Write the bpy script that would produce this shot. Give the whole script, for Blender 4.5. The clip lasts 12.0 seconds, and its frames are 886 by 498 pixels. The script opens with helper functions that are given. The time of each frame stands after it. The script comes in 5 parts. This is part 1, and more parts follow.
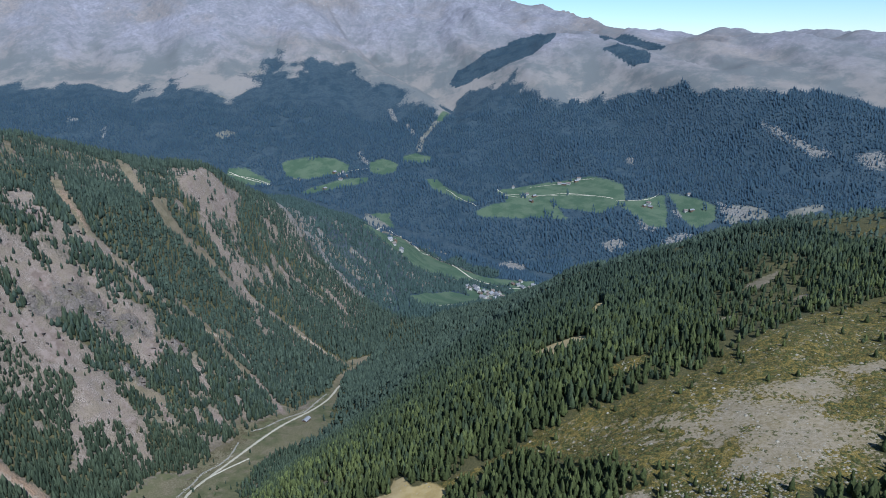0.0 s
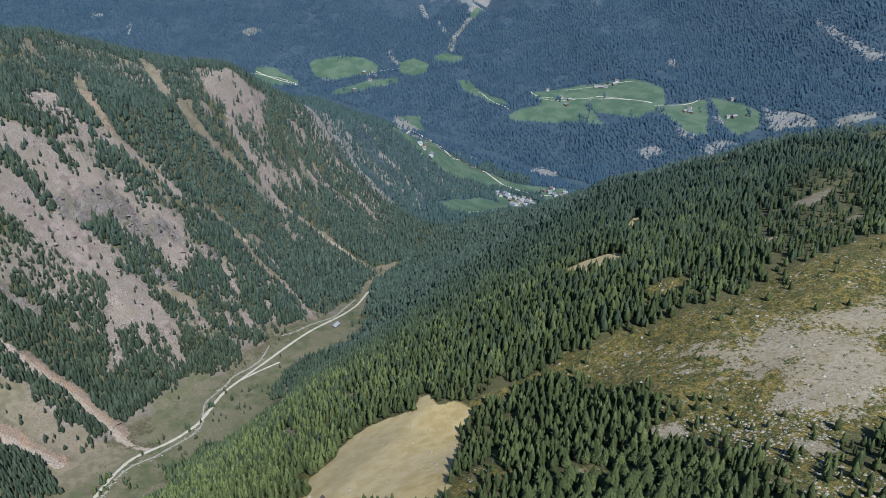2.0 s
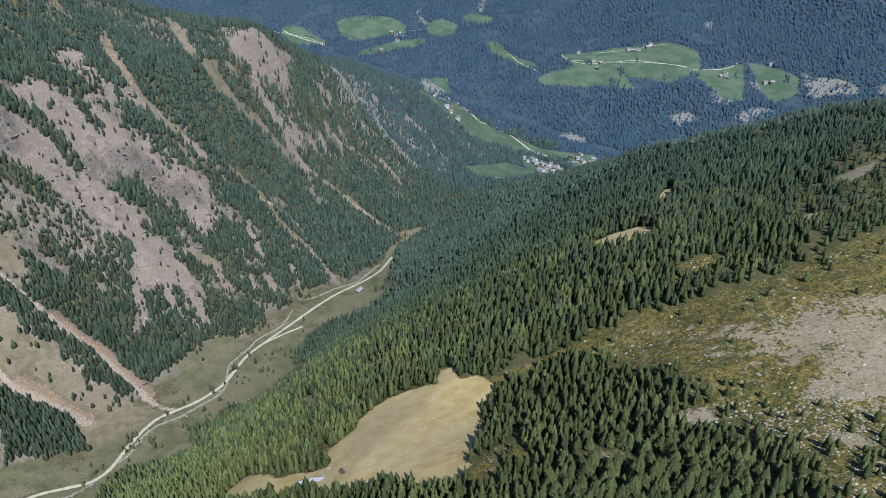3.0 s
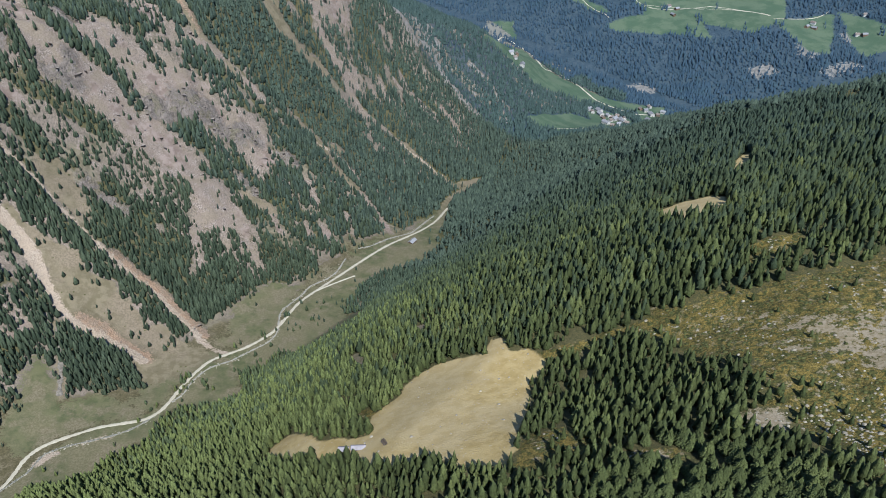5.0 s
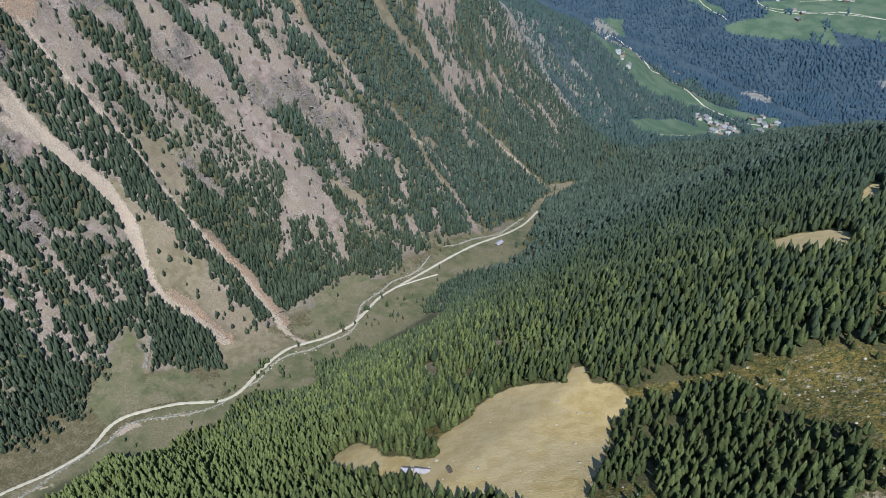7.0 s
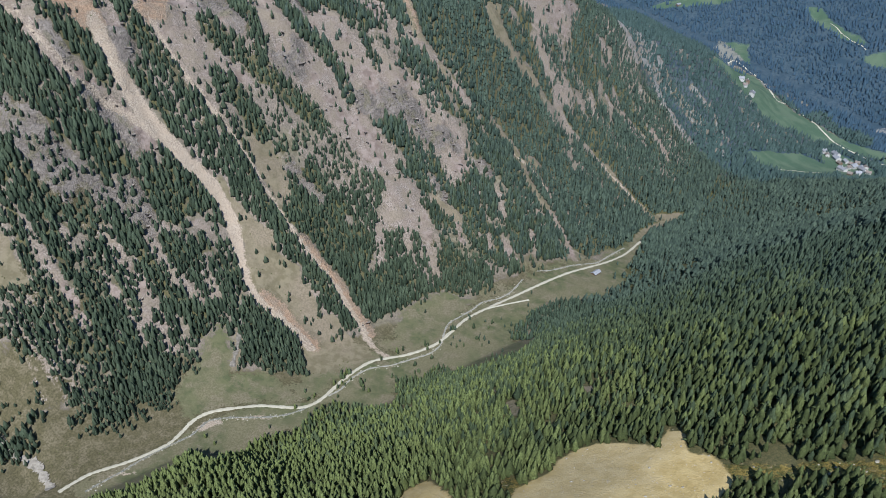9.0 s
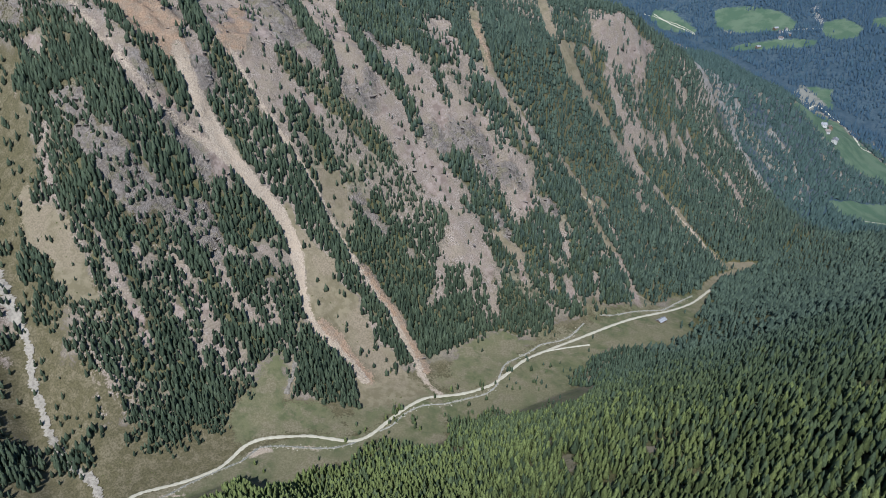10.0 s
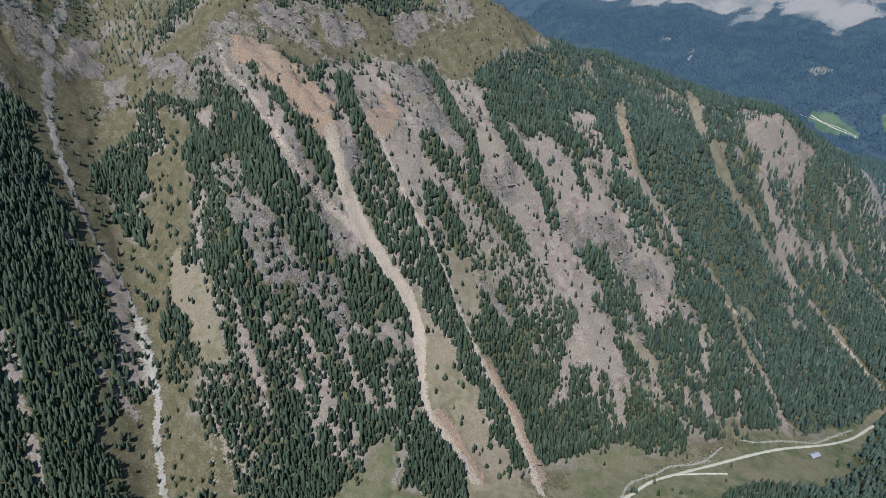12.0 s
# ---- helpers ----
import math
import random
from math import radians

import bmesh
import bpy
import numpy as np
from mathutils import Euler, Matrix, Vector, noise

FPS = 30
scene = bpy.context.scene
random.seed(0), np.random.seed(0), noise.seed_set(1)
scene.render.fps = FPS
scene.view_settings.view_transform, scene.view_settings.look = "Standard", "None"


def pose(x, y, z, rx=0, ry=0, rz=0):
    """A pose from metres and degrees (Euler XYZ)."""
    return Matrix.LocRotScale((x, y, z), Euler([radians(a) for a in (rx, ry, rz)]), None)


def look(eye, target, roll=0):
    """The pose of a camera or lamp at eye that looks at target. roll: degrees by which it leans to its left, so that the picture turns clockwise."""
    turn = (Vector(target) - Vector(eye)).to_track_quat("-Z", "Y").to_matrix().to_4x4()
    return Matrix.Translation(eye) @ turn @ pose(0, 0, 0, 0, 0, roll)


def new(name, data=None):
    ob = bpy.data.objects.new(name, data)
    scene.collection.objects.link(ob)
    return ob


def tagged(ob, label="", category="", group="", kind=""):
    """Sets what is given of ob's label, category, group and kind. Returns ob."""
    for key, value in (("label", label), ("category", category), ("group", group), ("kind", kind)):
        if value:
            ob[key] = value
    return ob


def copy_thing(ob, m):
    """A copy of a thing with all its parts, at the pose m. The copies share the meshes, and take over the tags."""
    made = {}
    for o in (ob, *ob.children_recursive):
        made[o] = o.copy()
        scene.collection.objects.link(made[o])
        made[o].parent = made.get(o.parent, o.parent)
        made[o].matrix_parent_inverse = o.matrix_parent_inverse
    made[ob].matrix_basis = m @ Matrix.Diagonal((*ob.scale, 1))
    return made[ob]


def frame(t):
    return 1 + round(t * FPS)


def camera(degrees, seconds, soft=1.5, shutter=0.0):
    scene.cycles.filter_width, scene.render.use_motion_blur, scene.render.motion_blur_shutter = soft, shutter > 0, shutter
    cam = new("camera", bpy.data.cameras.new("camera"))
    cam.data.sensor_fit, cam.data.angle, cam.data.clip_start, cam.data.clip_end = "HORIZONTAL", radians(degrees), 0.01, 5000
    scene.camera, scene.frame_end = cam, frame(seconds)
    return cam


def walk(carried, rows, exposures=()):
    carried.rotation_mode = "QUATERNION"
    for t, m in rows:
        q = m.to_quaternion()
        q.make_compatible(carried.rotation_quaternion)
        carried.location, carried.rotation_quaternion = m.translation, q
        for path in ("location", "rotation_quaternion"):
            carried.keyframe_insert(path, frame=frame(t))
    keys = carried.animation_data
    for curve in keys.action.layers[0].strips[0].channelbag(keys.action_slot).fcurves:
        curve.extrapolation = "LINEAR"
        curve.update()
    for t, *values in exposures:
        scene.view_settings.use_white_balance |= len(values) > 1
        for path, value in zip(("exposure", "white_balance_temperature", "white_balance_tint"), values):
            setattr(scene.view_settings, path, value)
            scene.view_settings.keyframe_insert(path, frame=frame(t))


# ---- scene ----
cam = camera(65.62, 12.0, soft=0.95)
PATH = [
    (0, (0.00, 0.00, 476.00), (-0.010, 95.743, 447.135), -0.13),
    (0.5, (0.09, 5.97, 475.84), (-0.489, 100.588, 443.467), -0.16),
    (1, (0.11, 11.90, 475.76), (-1.233, 105.166, 439.711), -0.20),
    (1.5, (0.04, 17.80, 475.75), (-2.362, 109.865, 436.785), -0.20),
    (2, (-0.09, 23.70, 475.79), (-4.340, 114.350, 433.794), -0.20),
    (2.5, (-0.31, 29.60, 475.86), (-6.273, 118.843, 431.142), -0.15),
    (3, (-0.60, 35.52, 475.94), (-8.295, 123.564, 429.163), -0.12),
    (5, (-2.80, 59.42, 476.19), (-17.989, 142.437, 422.550), -0.14),
    (5.5, (-3.69, 65.43, 476.19), (-21.461, 147.511, 421.904), -0.16),
    (6, (-4.75, 71.44, 476.16), (-26.173, 152.395, 421.505), -0.15),
    (6.5, (-6.01, 77.42, 476.09), (-30.629, 157.467, 421.444), -0.14),
    (8.5, (-13.76, 100.64, 475.62), (-49.605, 176.840, 421.690), 0.11),
    (9, (-16.56, 106.11, 475.49), (-56.591, 180.656, 422.194), 0.09),
    (9.5, (-19.79, 111.37, 475.37), (-63.744, 184.726, 423.538), 0.12),
    (10, (-23.50, 116.37, 475.29), (-72.271, 188.348, 425.880), 0.15),
    (10.5, (-27.75, 121.07, 475.26), (-81.571, 191.040, 428.268), 0.21),
    (11, (-32.59, 125.42, 475.30), (-91.537, 192.860, 430.842), 0.27),
    (11.5, (-38.07, 129.36, 475.44), (-100.804, 194.922, 433.424), 0.29),
    (12, (-44.27, 132.82, 475.70), (-110.058, 197.275, 436.760), 0.40),
]
# the clip's camera opens up and warms as it sinks from the bright range into the valley
LOOK = [(0, 0.27, 5380, 5), (1, 0.44, 5430, 5), (2.5, 0.58, 5630, 5), (5, 0.64, 5770, 5), (6.5, 0.64, 5750, 5), (9.5, 0.59, 5700, 5), (10.5, 0.53, 5680, 5), (12, 0.5, 5620, 5)]
walk(cam, [(t, look(eye, target, roll)) for t, eye, target, roll in PATH], LOOK)

# ---- light ----
SUN_FROM = Vector((0.40, -0.92, 1.12)).normalized()
world = bpy.data.worlds.new("sky")
scene.world = world
world.use_nodes = True
wn = world.node_tree
sky = wn.nodes.new("ShaderNodeTexSky")
sky.sky_type, sky.sun_disc = "NISHITA", False
sky.sun_elevation = math.asin(SUN_FROM.z)
sky.sun_rotation = math.atan2(SUN_FROM.x, SUN_FROM.y)
sky.altitude, sky.dust_density = 2200, 0.0
sky.ozone_density = 4.0
wn.nodes["Background"].inputs["Strength"].default_value = 0.1
wn.links.new(sky.outputs[0], wn.nodes["Background"].inputs["Color"])
sun_data = bpy.data.lights.new("sun", "SUN")
sun_data.energy, sun_data.angle, sun_data.color = 5.0, radians(0.53), (1.0, 0.95, 0.89)
sun_lamp = new("sun", sun_data)
sun_lamp.matrix_world = look(SUN_FROM * 100, (0, 0, 0))


# ---- materials ----
def material(name, rough=0.9):
    m = bpy.data.materials.new(name)
    m.use_nodes = True
    bsdf = m.node_tree.nodes["Principled BSDF"]
    bsdf.inputs["Roughness"].default_value = rough
    bsdf.inputs["Specular IOR Level"].default_value = 0.2
    return m, m.node_tree, bsdf


def node(tree, kind, **sockets):
    n = tree.nodes.new(kind)
    for key, value in sockets.items():
        n.inputs[key.replace("_", " ")].default_value = value
    return n


def mixed(tree, fac, a, b):
    n = tree.nodes.new("ShaderNodeMix")
    n.data_type = "RGBA"
    for slot, v in ((0, fac), (6, a), (7, b)):
        if hasattr(v, "is_output"):
            tree.links.new(v, n.inputs[slot])
        else:
            n.inputs[slot].default_value = v if slot == 0 else (*v, 1)
    return n.outputs[2]


def maths(tree, op, a, b=0.0, c=0.0, clamp=False):
    n = tree.nodes.new("ShaderNodeMath")
    n.operation, n.use_clamp = op, clamp
    for slot, v in enumerate((a, b, c)):
        if hasattr(v, "is_output"):
            tree.links.new(v, n.inputs[slot])
        else:
            n.inputs[slot].default_value = v
    return n.outputs[0]


def noise_of(tree, scale, detail=4.0, rough=0.6, coords=None):
    n = node(tree, "ShaderNodeTexNoise", Scale=scale, Detail=detail, Roughness=rough)
    if coords is None:
        coords = tree.nodes.new("ShaderNodeTexCoord").outputs["Object"]
    tree.links.new(coords, n.inputs["Vector"])
    return n.outputs["Fac"]


def maths_vector(tree, coords, value, amount):
    """Coordinates shaken by a noise."""
    n = tree.nodes.new("ShaderNodeVectorMath")
    n.operation = "MULTIPLY_ADD"
    n.inputs[1].default_value = (amount, amount, amount)
    tree.links.new(value, n.inputs[0])
    tree.links.new(coords, n.inputs[2])
    return n.outputs[0]


def ramp(tree, value, low, high):
    n = tree.nodes.new("ShaderNodeMapRange")
    n.interpolation_type = "SMOOTHSTEP"
    n.inputs["From Min"].default_value, n.inputs["From Max"].default_value = low, high
    tree.links.new(value, n.inputs["Value"])
    return n.outputs["Result"]


def ground_material():
    m, t, bsdf = material("ground_cover", 0.95)
    pos = t.nodes.new("ShaderNodeTexCoord").outputs["Object"]
    fine, mid, wide = noise_of(t, 0.55, 5, 0.7, pos), noise_of(t, 0.11, 5, 0.65, pos), noise_of(t, 0.018, 4, 0.6, pos)
    speck = noise_of(t, 0.9, 2, 0.5, pos)
    masks = {}
    for layer in ("cover_a", "cover_b", "cover_c", "cover_d"):
        a = t.nodes.new("ShaderNodeAttribute")
        a.attribute_name = layer
        sep = t.nodes.new("ShaderNodeSeparateColor")
        t.links.new(a.outputs["Color"], sep.inputs[0])
        masks[layer] = sep.outputs
    shaken = maths(t, "MULTIPLY_ADD", maths(t, "ADD", mid, fine), 0.5, -0.5)

    def mask(layer, n, ragged=2.6):
        v = masks[layer][n]
        edge = maths(t, "MULTIPLY", maths(t, "MULTIPLY", v, maths(t, "SUBTRACT", 1.0, v)), 4.0 * ragged)
        return ramp(t, maths(t, "MULTIPLY_ADD", shaken, edge, v), 0.4, 0.6)

    def two(a, b, v, low=0.4, high=0.6):
        return mixed(t, ramp(t, v, low, high), a, b)

    broad = noise_of(t, 0.0045, 7, 0.68, pos)
    dry = mixed(t, ramp(t, wide, 0.45, 0.66), two((0.098, 0.081, 0.063), (0.195, 0.160, 0.130), fine, 0.36, 0.62), two((0.096, 0.084, 0.055), (0.168, 0.145, 0.102), mid))
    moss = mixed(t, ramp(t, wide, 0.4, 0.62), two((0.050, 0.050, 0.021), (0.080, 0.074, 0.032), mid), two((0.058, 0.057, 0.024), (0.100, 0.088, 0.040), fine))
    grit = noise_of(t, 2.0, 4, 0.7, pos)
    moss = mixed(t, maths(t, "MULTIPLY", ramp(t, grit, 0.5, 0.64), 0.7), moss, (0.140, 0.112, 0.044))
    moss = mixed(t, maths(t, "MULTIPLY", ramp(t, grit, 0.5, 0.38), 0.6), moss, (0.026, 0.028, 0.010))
    # far tones of moss, fan, scree, alp and meadow hold haze in their colour
    haze_moss = mixed(t, ramp(t, broad, 0.42, 0.6), two((0.025, 0.044, 0.062), (0.044, 0.064, 0.080), wide), two((0.029, 0.049, 0.068), (0.050, 0.070, 0.086), mid))
    col = mixed(t, mask("cover_c", 2, 0.6), dry, mixed(t, mask("cover_d", 2, 0.5), moss, haze_moss))
    grass = mixed(t, ramp(t, mid, 0.42, 0.62), two((0.056, 0.049, 0.025), (0.092, 0.078, 0.042), fine, 0.36, 0.62), two((0.076, 0.064, 0.035), (0.138, 0.115, 0.074), fine))
    col = mixed(t, mask("cover_d", 1), col, grass)
    fan = mixed(t, ramp(t, wide, 0.4, 0.62), two((0.118, 0.099, 0.060), (0.164, 0.137, 0.090), mid), two((0.136, 0.109, 0.074), (0.204, 0.164, 0.118), fine))
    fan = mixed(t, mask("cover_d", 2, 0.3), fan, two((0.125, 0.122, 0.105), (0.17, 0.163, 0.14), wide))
    col = mixed(t, mask("cover_a", 2), col, fan)
    heath = mixed(t, ramp(t, mid, 0.42, 0.58), two((0.140, 0.102, 0.022), (0.240, 0.174, 0.046), fine, 0.38, 0.6), two((0.046, 0.039, 0.009), (0.140, 0.106, 0.028), speck, 0.42, 0.56))
    heath = mixed(t, maths(t, "MULTIPLY", ramp(t, grit, 0.54, 0.4), 0.75), heath, (0.030, 0.030, 0.011))
    heath = mixed(t, maths(t, "MULTIPLY", ramp(t, grit, 0.6, 0.7), 0.7), heath, (0.30, 0.255, 0.17))
    clump = noise_of(t, 0.3, 4, 0.6, pos)
    heath = mixed(t, maths(t, "MULTIPLY", ramp(t, clump, 0.5, 0.57), 0.88), heath, two((0.024, 0.029, 0.008), (0.066, 0.068, 0.020), speck, 0.4, 0.6))
    heath = mixed(t, maths(t, "MULTIPLY", ramp(t, noise_of(t, 0.16, 6, 0.72, pos), 0.56, 0.64), 0.75), heath, two((0.150, 0.118, 0.060), (0.300, 0.250, 0.170), grit, 0.4, 0.6))
    col = mixed(t, mask("cover_b", 1), col, heath)
    scree = mixed(t, ramp(t, mid, 0.4, 0.6), two((0.126, 0.098, 0.079), (0.226, 0.178, 0.146), fine, 0.38, 0.6), two((0.120, 0.096, 0.079), (0.302, 0.250, 0.212), speck, 0.45, 0.6))
    scree = mixed(t, ramp(t, noise_of(t, 0.05, 5, 0.7, pos), 0.46, 0.6), scree, two((0.148, 0.118, 0.088), (0.215, 0.174, 0.134), fine, 0.4, 0.6))
    scree = mixed(t, ramp(t, wide, 0.5, 0.64), scree, two((0.150, 0.112, 0.094), (0.235, 0.184, 0.158), mid, 0.4, 0.6))
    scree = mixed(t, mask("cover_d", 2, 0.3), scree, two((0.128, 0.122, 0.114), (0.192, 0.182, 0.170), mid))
    col = mixed(t, mask("cover_c", 0, 4.0), col, scree)
    lie = noise_of(t, 0.0017, 5, 0.6, pos)
    mottle = noise_of(t, 0.05, 6, 0.75, pos)
    # lilac and blue-grey mountainsides, with the haze painted in
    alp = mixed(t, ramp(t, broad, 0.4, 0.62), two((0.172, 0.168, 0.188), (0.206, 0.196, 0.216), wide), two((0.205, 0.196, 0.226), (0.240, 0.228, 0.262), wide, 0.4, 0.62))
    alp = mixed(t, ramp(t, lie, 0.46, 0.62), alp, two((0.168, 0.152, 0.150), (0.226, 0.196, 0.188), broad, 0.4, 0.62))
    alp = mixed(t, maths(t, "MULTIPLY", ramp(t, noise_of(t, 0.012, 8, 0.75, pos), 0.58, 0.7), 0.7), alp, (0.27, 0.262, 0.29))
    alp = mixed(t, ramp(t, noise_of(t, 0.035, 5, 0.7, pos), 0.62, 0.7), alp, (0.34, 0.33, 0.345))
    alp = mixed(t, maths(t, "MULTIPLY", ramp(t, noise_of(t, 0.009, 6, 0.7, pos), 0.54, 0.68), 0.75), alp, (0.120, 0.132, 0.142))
    # darker mottling from fine noise
    alp = mixed(t, maths(t, "MULTIPLY", ramp(t, mottle, 0.56, 0.42), 0.45), alp, (0.118, 0.124, 0.138))
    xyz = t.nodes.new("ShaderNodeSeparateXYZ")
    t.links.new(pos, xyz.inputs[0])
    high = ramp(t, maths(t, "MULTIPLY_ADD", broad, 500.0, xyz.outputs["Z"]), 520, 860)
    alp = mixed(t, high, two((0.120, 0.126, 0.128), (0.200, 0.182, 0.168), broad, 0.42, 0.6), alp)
    pale = mixed(t, ramp(t, mid, 0.4, 0.62), two((0.215, 0.174, 0.118), (0.280, 0.231, 0.166), fine), two((0.178, 0.140, 0.080), (0.245, 0.199, 0.132), fine))
    pale = mixed(t, maths(t, "MULTIPLY", ramp(t, mixed(t, 0.5, grit, mid), 0.46, 0.4), 0.45), pale, (0.060, 0.056, 0.028))
    pale = mixed(t, maths(t, "MULTIPLY", ramp(t, clump, 0.6, 0.64), 0.85), pale, two((0.030, 0.034, 0.010), (0.090, 0.084, 0.030), speck, 0.4, 0.6))
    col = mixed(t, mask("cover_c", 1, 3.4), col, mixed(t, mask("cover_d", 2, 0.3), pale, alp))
    blocks = []
    for size in (0.13, 0.42):
        v = node(t, "ShaderNodeTexVoronoi", Scale=size)
        t.links.new(maths_vector(t, pos, noise_of(t, size * 1.6, 3, 0.6, pos), 2.0 / size * 0.35), v.inputs["Vector"])
        grey = t.nodes.new("ShaderNodeRGBToBW")
        t.links.new(v.outputs["Color"], grey.inputs[0])
        blocks.append((v.outputs["Distance"], grey.outputs[0]))
    facet = maths(t, "MULTIPLY_ADD", blocks[0][1], 0.5, maths(t, "MULTIPLY", blocks[1][1], 0.5))
    crack = maths(t, "MAXIMUM", ramp(t, blocks[0][0], 0.62, 0.85), ramp(t, blocks[1][0], 0.66, 0.85))
    stone = mixed(t, ramp(t, facet, 0.25, 0.75), (0.104, 0.087, 0.075), (0.245, 0.207, 0.180))
    stone = mixed(t, maths(t, "MULTIPLY", crack, 0.55), stone, (0.068, 0.056, 0.048))
    rock = mixed(t, ramp(t, mid, 0.38, 0.62), two((0.078, 0.064, 0.055), (0.195, 0.163, 0.140), fine, 0.38, 0.6), two((0.115, 0.096, 0.083), (0.245, 0.210, 0.186), speck, 0.42, 0.58))
    rock = mixed(t, 0.5, rock, stone)
    rock = mixed(t, ramp(t, noise_of(t, 0.07, 5, 0.7, pos), 0.5, 0.62), rock, two((0.105, 0.092, 0.060), (0.185, 0.158, 0.118), fine))
    col = mixed(t, mask("cover_a", 1, 4.0), col, rock)
    meadow = mixed(t, ramp(t, wide, 0.4, 0.6), two((0.066, 0.072, 0.034), (0.096, 0.096, 0.048), mid), two((0.100, 0.091, 0.050), (0.140, 0.122, 0.074), fine))
    meadow = mixed(t, maths(t, "MULTIPLY", ramp(t, noise_of(t, 0.045, 5, 0.65, pos), 0.48, 0.62), 0.8), meadow, two((0.110, 0.094, 0.056), (0.164, 0.137, 0.093), fine))
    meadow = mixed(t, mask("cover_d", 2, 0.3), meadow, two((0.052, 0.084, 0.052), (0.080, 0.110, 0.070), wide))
    col = mixed(t, mask("cover_b", 0, 3.2), col, meadow)
    ochre = mixed(t, ramp(t, wide, 0.44, 0.6), two((0.355, 0.268, 0.128), (0.405, 0.312, 0.162), mid), two((0.335, 0.243, 0.098), (0.415, 0.310, 0.140), mid))
    ochre = mixed(t, ramp(t, speck, 0.66, 0.72), ochre, (0.42, 0.36, 0.28))
    col = mixed(t, mask("cover_d", 0, 0.8), col, ochre)
    earth = mixed(t, ramp(t, mid, 0.4, 0.6), two((0.192, 0.126, 0.085), (0.318, 0.218, 0.147), fine), two((0.158, 0.116, 0.084), (0.285, 0.212, 0.154), speck, 0.4, 0.62))
    col = mixed(t, mask("cover_b", 2, 3.2), col, earth)
    gravel = mixed(t, ramp(t, mid, 0.35, 0.65), two((0.25, 0.195, 0.145), (0.33, 0.262, 0.20), fine), two((0.19, 0.148, 0.112), (0.35, 0.288, 0.228), speck))
    col = mixed(t, mask("cover_a", 0, 1.8), col, gravel)
    t.links.new(col, bsdf.inputs["Base Color"])
    bump = node(t, "ShaderNodeBump", Strength=0.6, Distance=1.0)
    heap = maths(t, "SUBTRACT", maths(t, "MULTIPLY", facet, 5.0), maths(t, "MULTIPLY", crack, 2.5))
    heap = maths(t, "MULTIPLY", heap, masks["cover_a"][1])
    craggy = maths(t, "MULTIPLY", maths(t, "ADD", noise_of(t, 0.33, 8, 0.75, pos), speck), maths(t, "MULTIPLY_ADD", maths(t, "ADD", masks["cover_a"][1], masks["cover_b"][2], clamp=True), 4.0, 0.4))
    t.links.new(maths(t, "ADD", maths(t, "ADD", craggy, heap), maths(t, "MULTIPLY", mid, 0.6)), bump.inputs["Height"])
    t.links.new(bump.outputs[0], bsdf.inputs["Normal"])
    return m


def foliage_material(name, dark, light, warm, tufts=1.0):
    """Needles; every tree of a joined wood has a tint of its own."""
    m, t, bsdf = material(name, 0.8)
    a = t.nodes.new("ShaderNodeAttribute")
    a.attribute_name = "tint"
    pos = t.nodes.new("ShaderNodeNewGeometry").outputs["Position"]
    tuft = noise_of(t, 1.1, 4, 0.7, pos)
    col = mixed(t, a.outputs["Fac"], dark, light)
    col = mixed(t, ramp(t, noise_of(t, 0.035, 3, 0.6, pos), 0.48, 0.7), col, warm)
    if tufts:
        # shade painted into tuft hollows and light onto tips, in step with the bump
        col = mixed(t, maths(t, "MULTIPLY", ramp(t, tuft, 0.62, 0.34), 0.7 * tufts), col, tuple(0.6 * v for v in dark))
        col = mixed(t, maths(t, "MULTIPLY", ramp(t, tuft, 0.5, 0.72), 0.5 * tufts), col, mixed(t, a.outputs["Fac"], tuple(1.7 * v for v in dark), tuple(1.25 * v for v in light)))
        bump = node(t, "ShaderNodeBump", Strength=1.0, Distance=0.4)
        t.links.new(tuft, bump.inputs["Height"])
        t.links.new(bump.outputs[0], bsdf.inputs["Normal"])
    t.links.new(col, bsdf.inputs["Base Color"])
    return m


def plain_material(name, low, high, scale=1.0, rough=0.85, metal=0.0, bump=0.0):
    m, t, bsdf = material(name, rough)
    n = noise_of(t, scale, 5, 0.65)
    info = t.nodes.new("ShaderNodeObjectInfo")
    col = mixed(t, ramp(t, maths(t, "MULTIPLY_ADD", info.outputs["Random"], 0.25, n), 0.4, 0.85), low, high)
    t.links.new(col, bsdf.inputs["Base Color"])
    bsdf.inputs["Metallic"].default_value = metal
    if bump:
        b = node(t, "ShaderNodeBump", Strength=bump, Distance=0.2)
        t.links.new(n, b.inputs["Height"])
        t.links.new(b.outputs[0], bsdf.inputs["Normal"])
    return m


GROUND = ground_material()
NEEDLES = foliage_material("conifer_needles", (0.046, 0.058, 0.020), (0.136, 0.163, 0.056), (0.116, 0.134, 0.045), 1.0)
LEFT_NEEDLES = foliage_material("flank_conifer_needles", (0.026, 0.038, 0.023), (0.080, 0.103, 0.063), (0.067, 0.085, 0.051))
# darker copy of the conifer needles, with shade put into the colour
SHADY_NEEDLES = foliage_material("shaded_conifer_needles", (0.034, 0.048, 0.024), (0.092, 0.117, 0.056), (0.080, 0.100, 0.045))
# the woods further off get bluer needles: haze put into the base colour
SLOPE_HAZE_NEEDLES = foliage_material("slope_haze_needles", (0.026, 0.040, 0.031), (0.074, 0.100, 0.071), (0.061, 0.084, 0.060))
BANK_HAZE_NEEDLES = foliage_material("far_bank_haze_needles", (0.028, 0.043, 0.029), (0.068, 0.092, 0.060), (0.060, 0.082, 0.052))
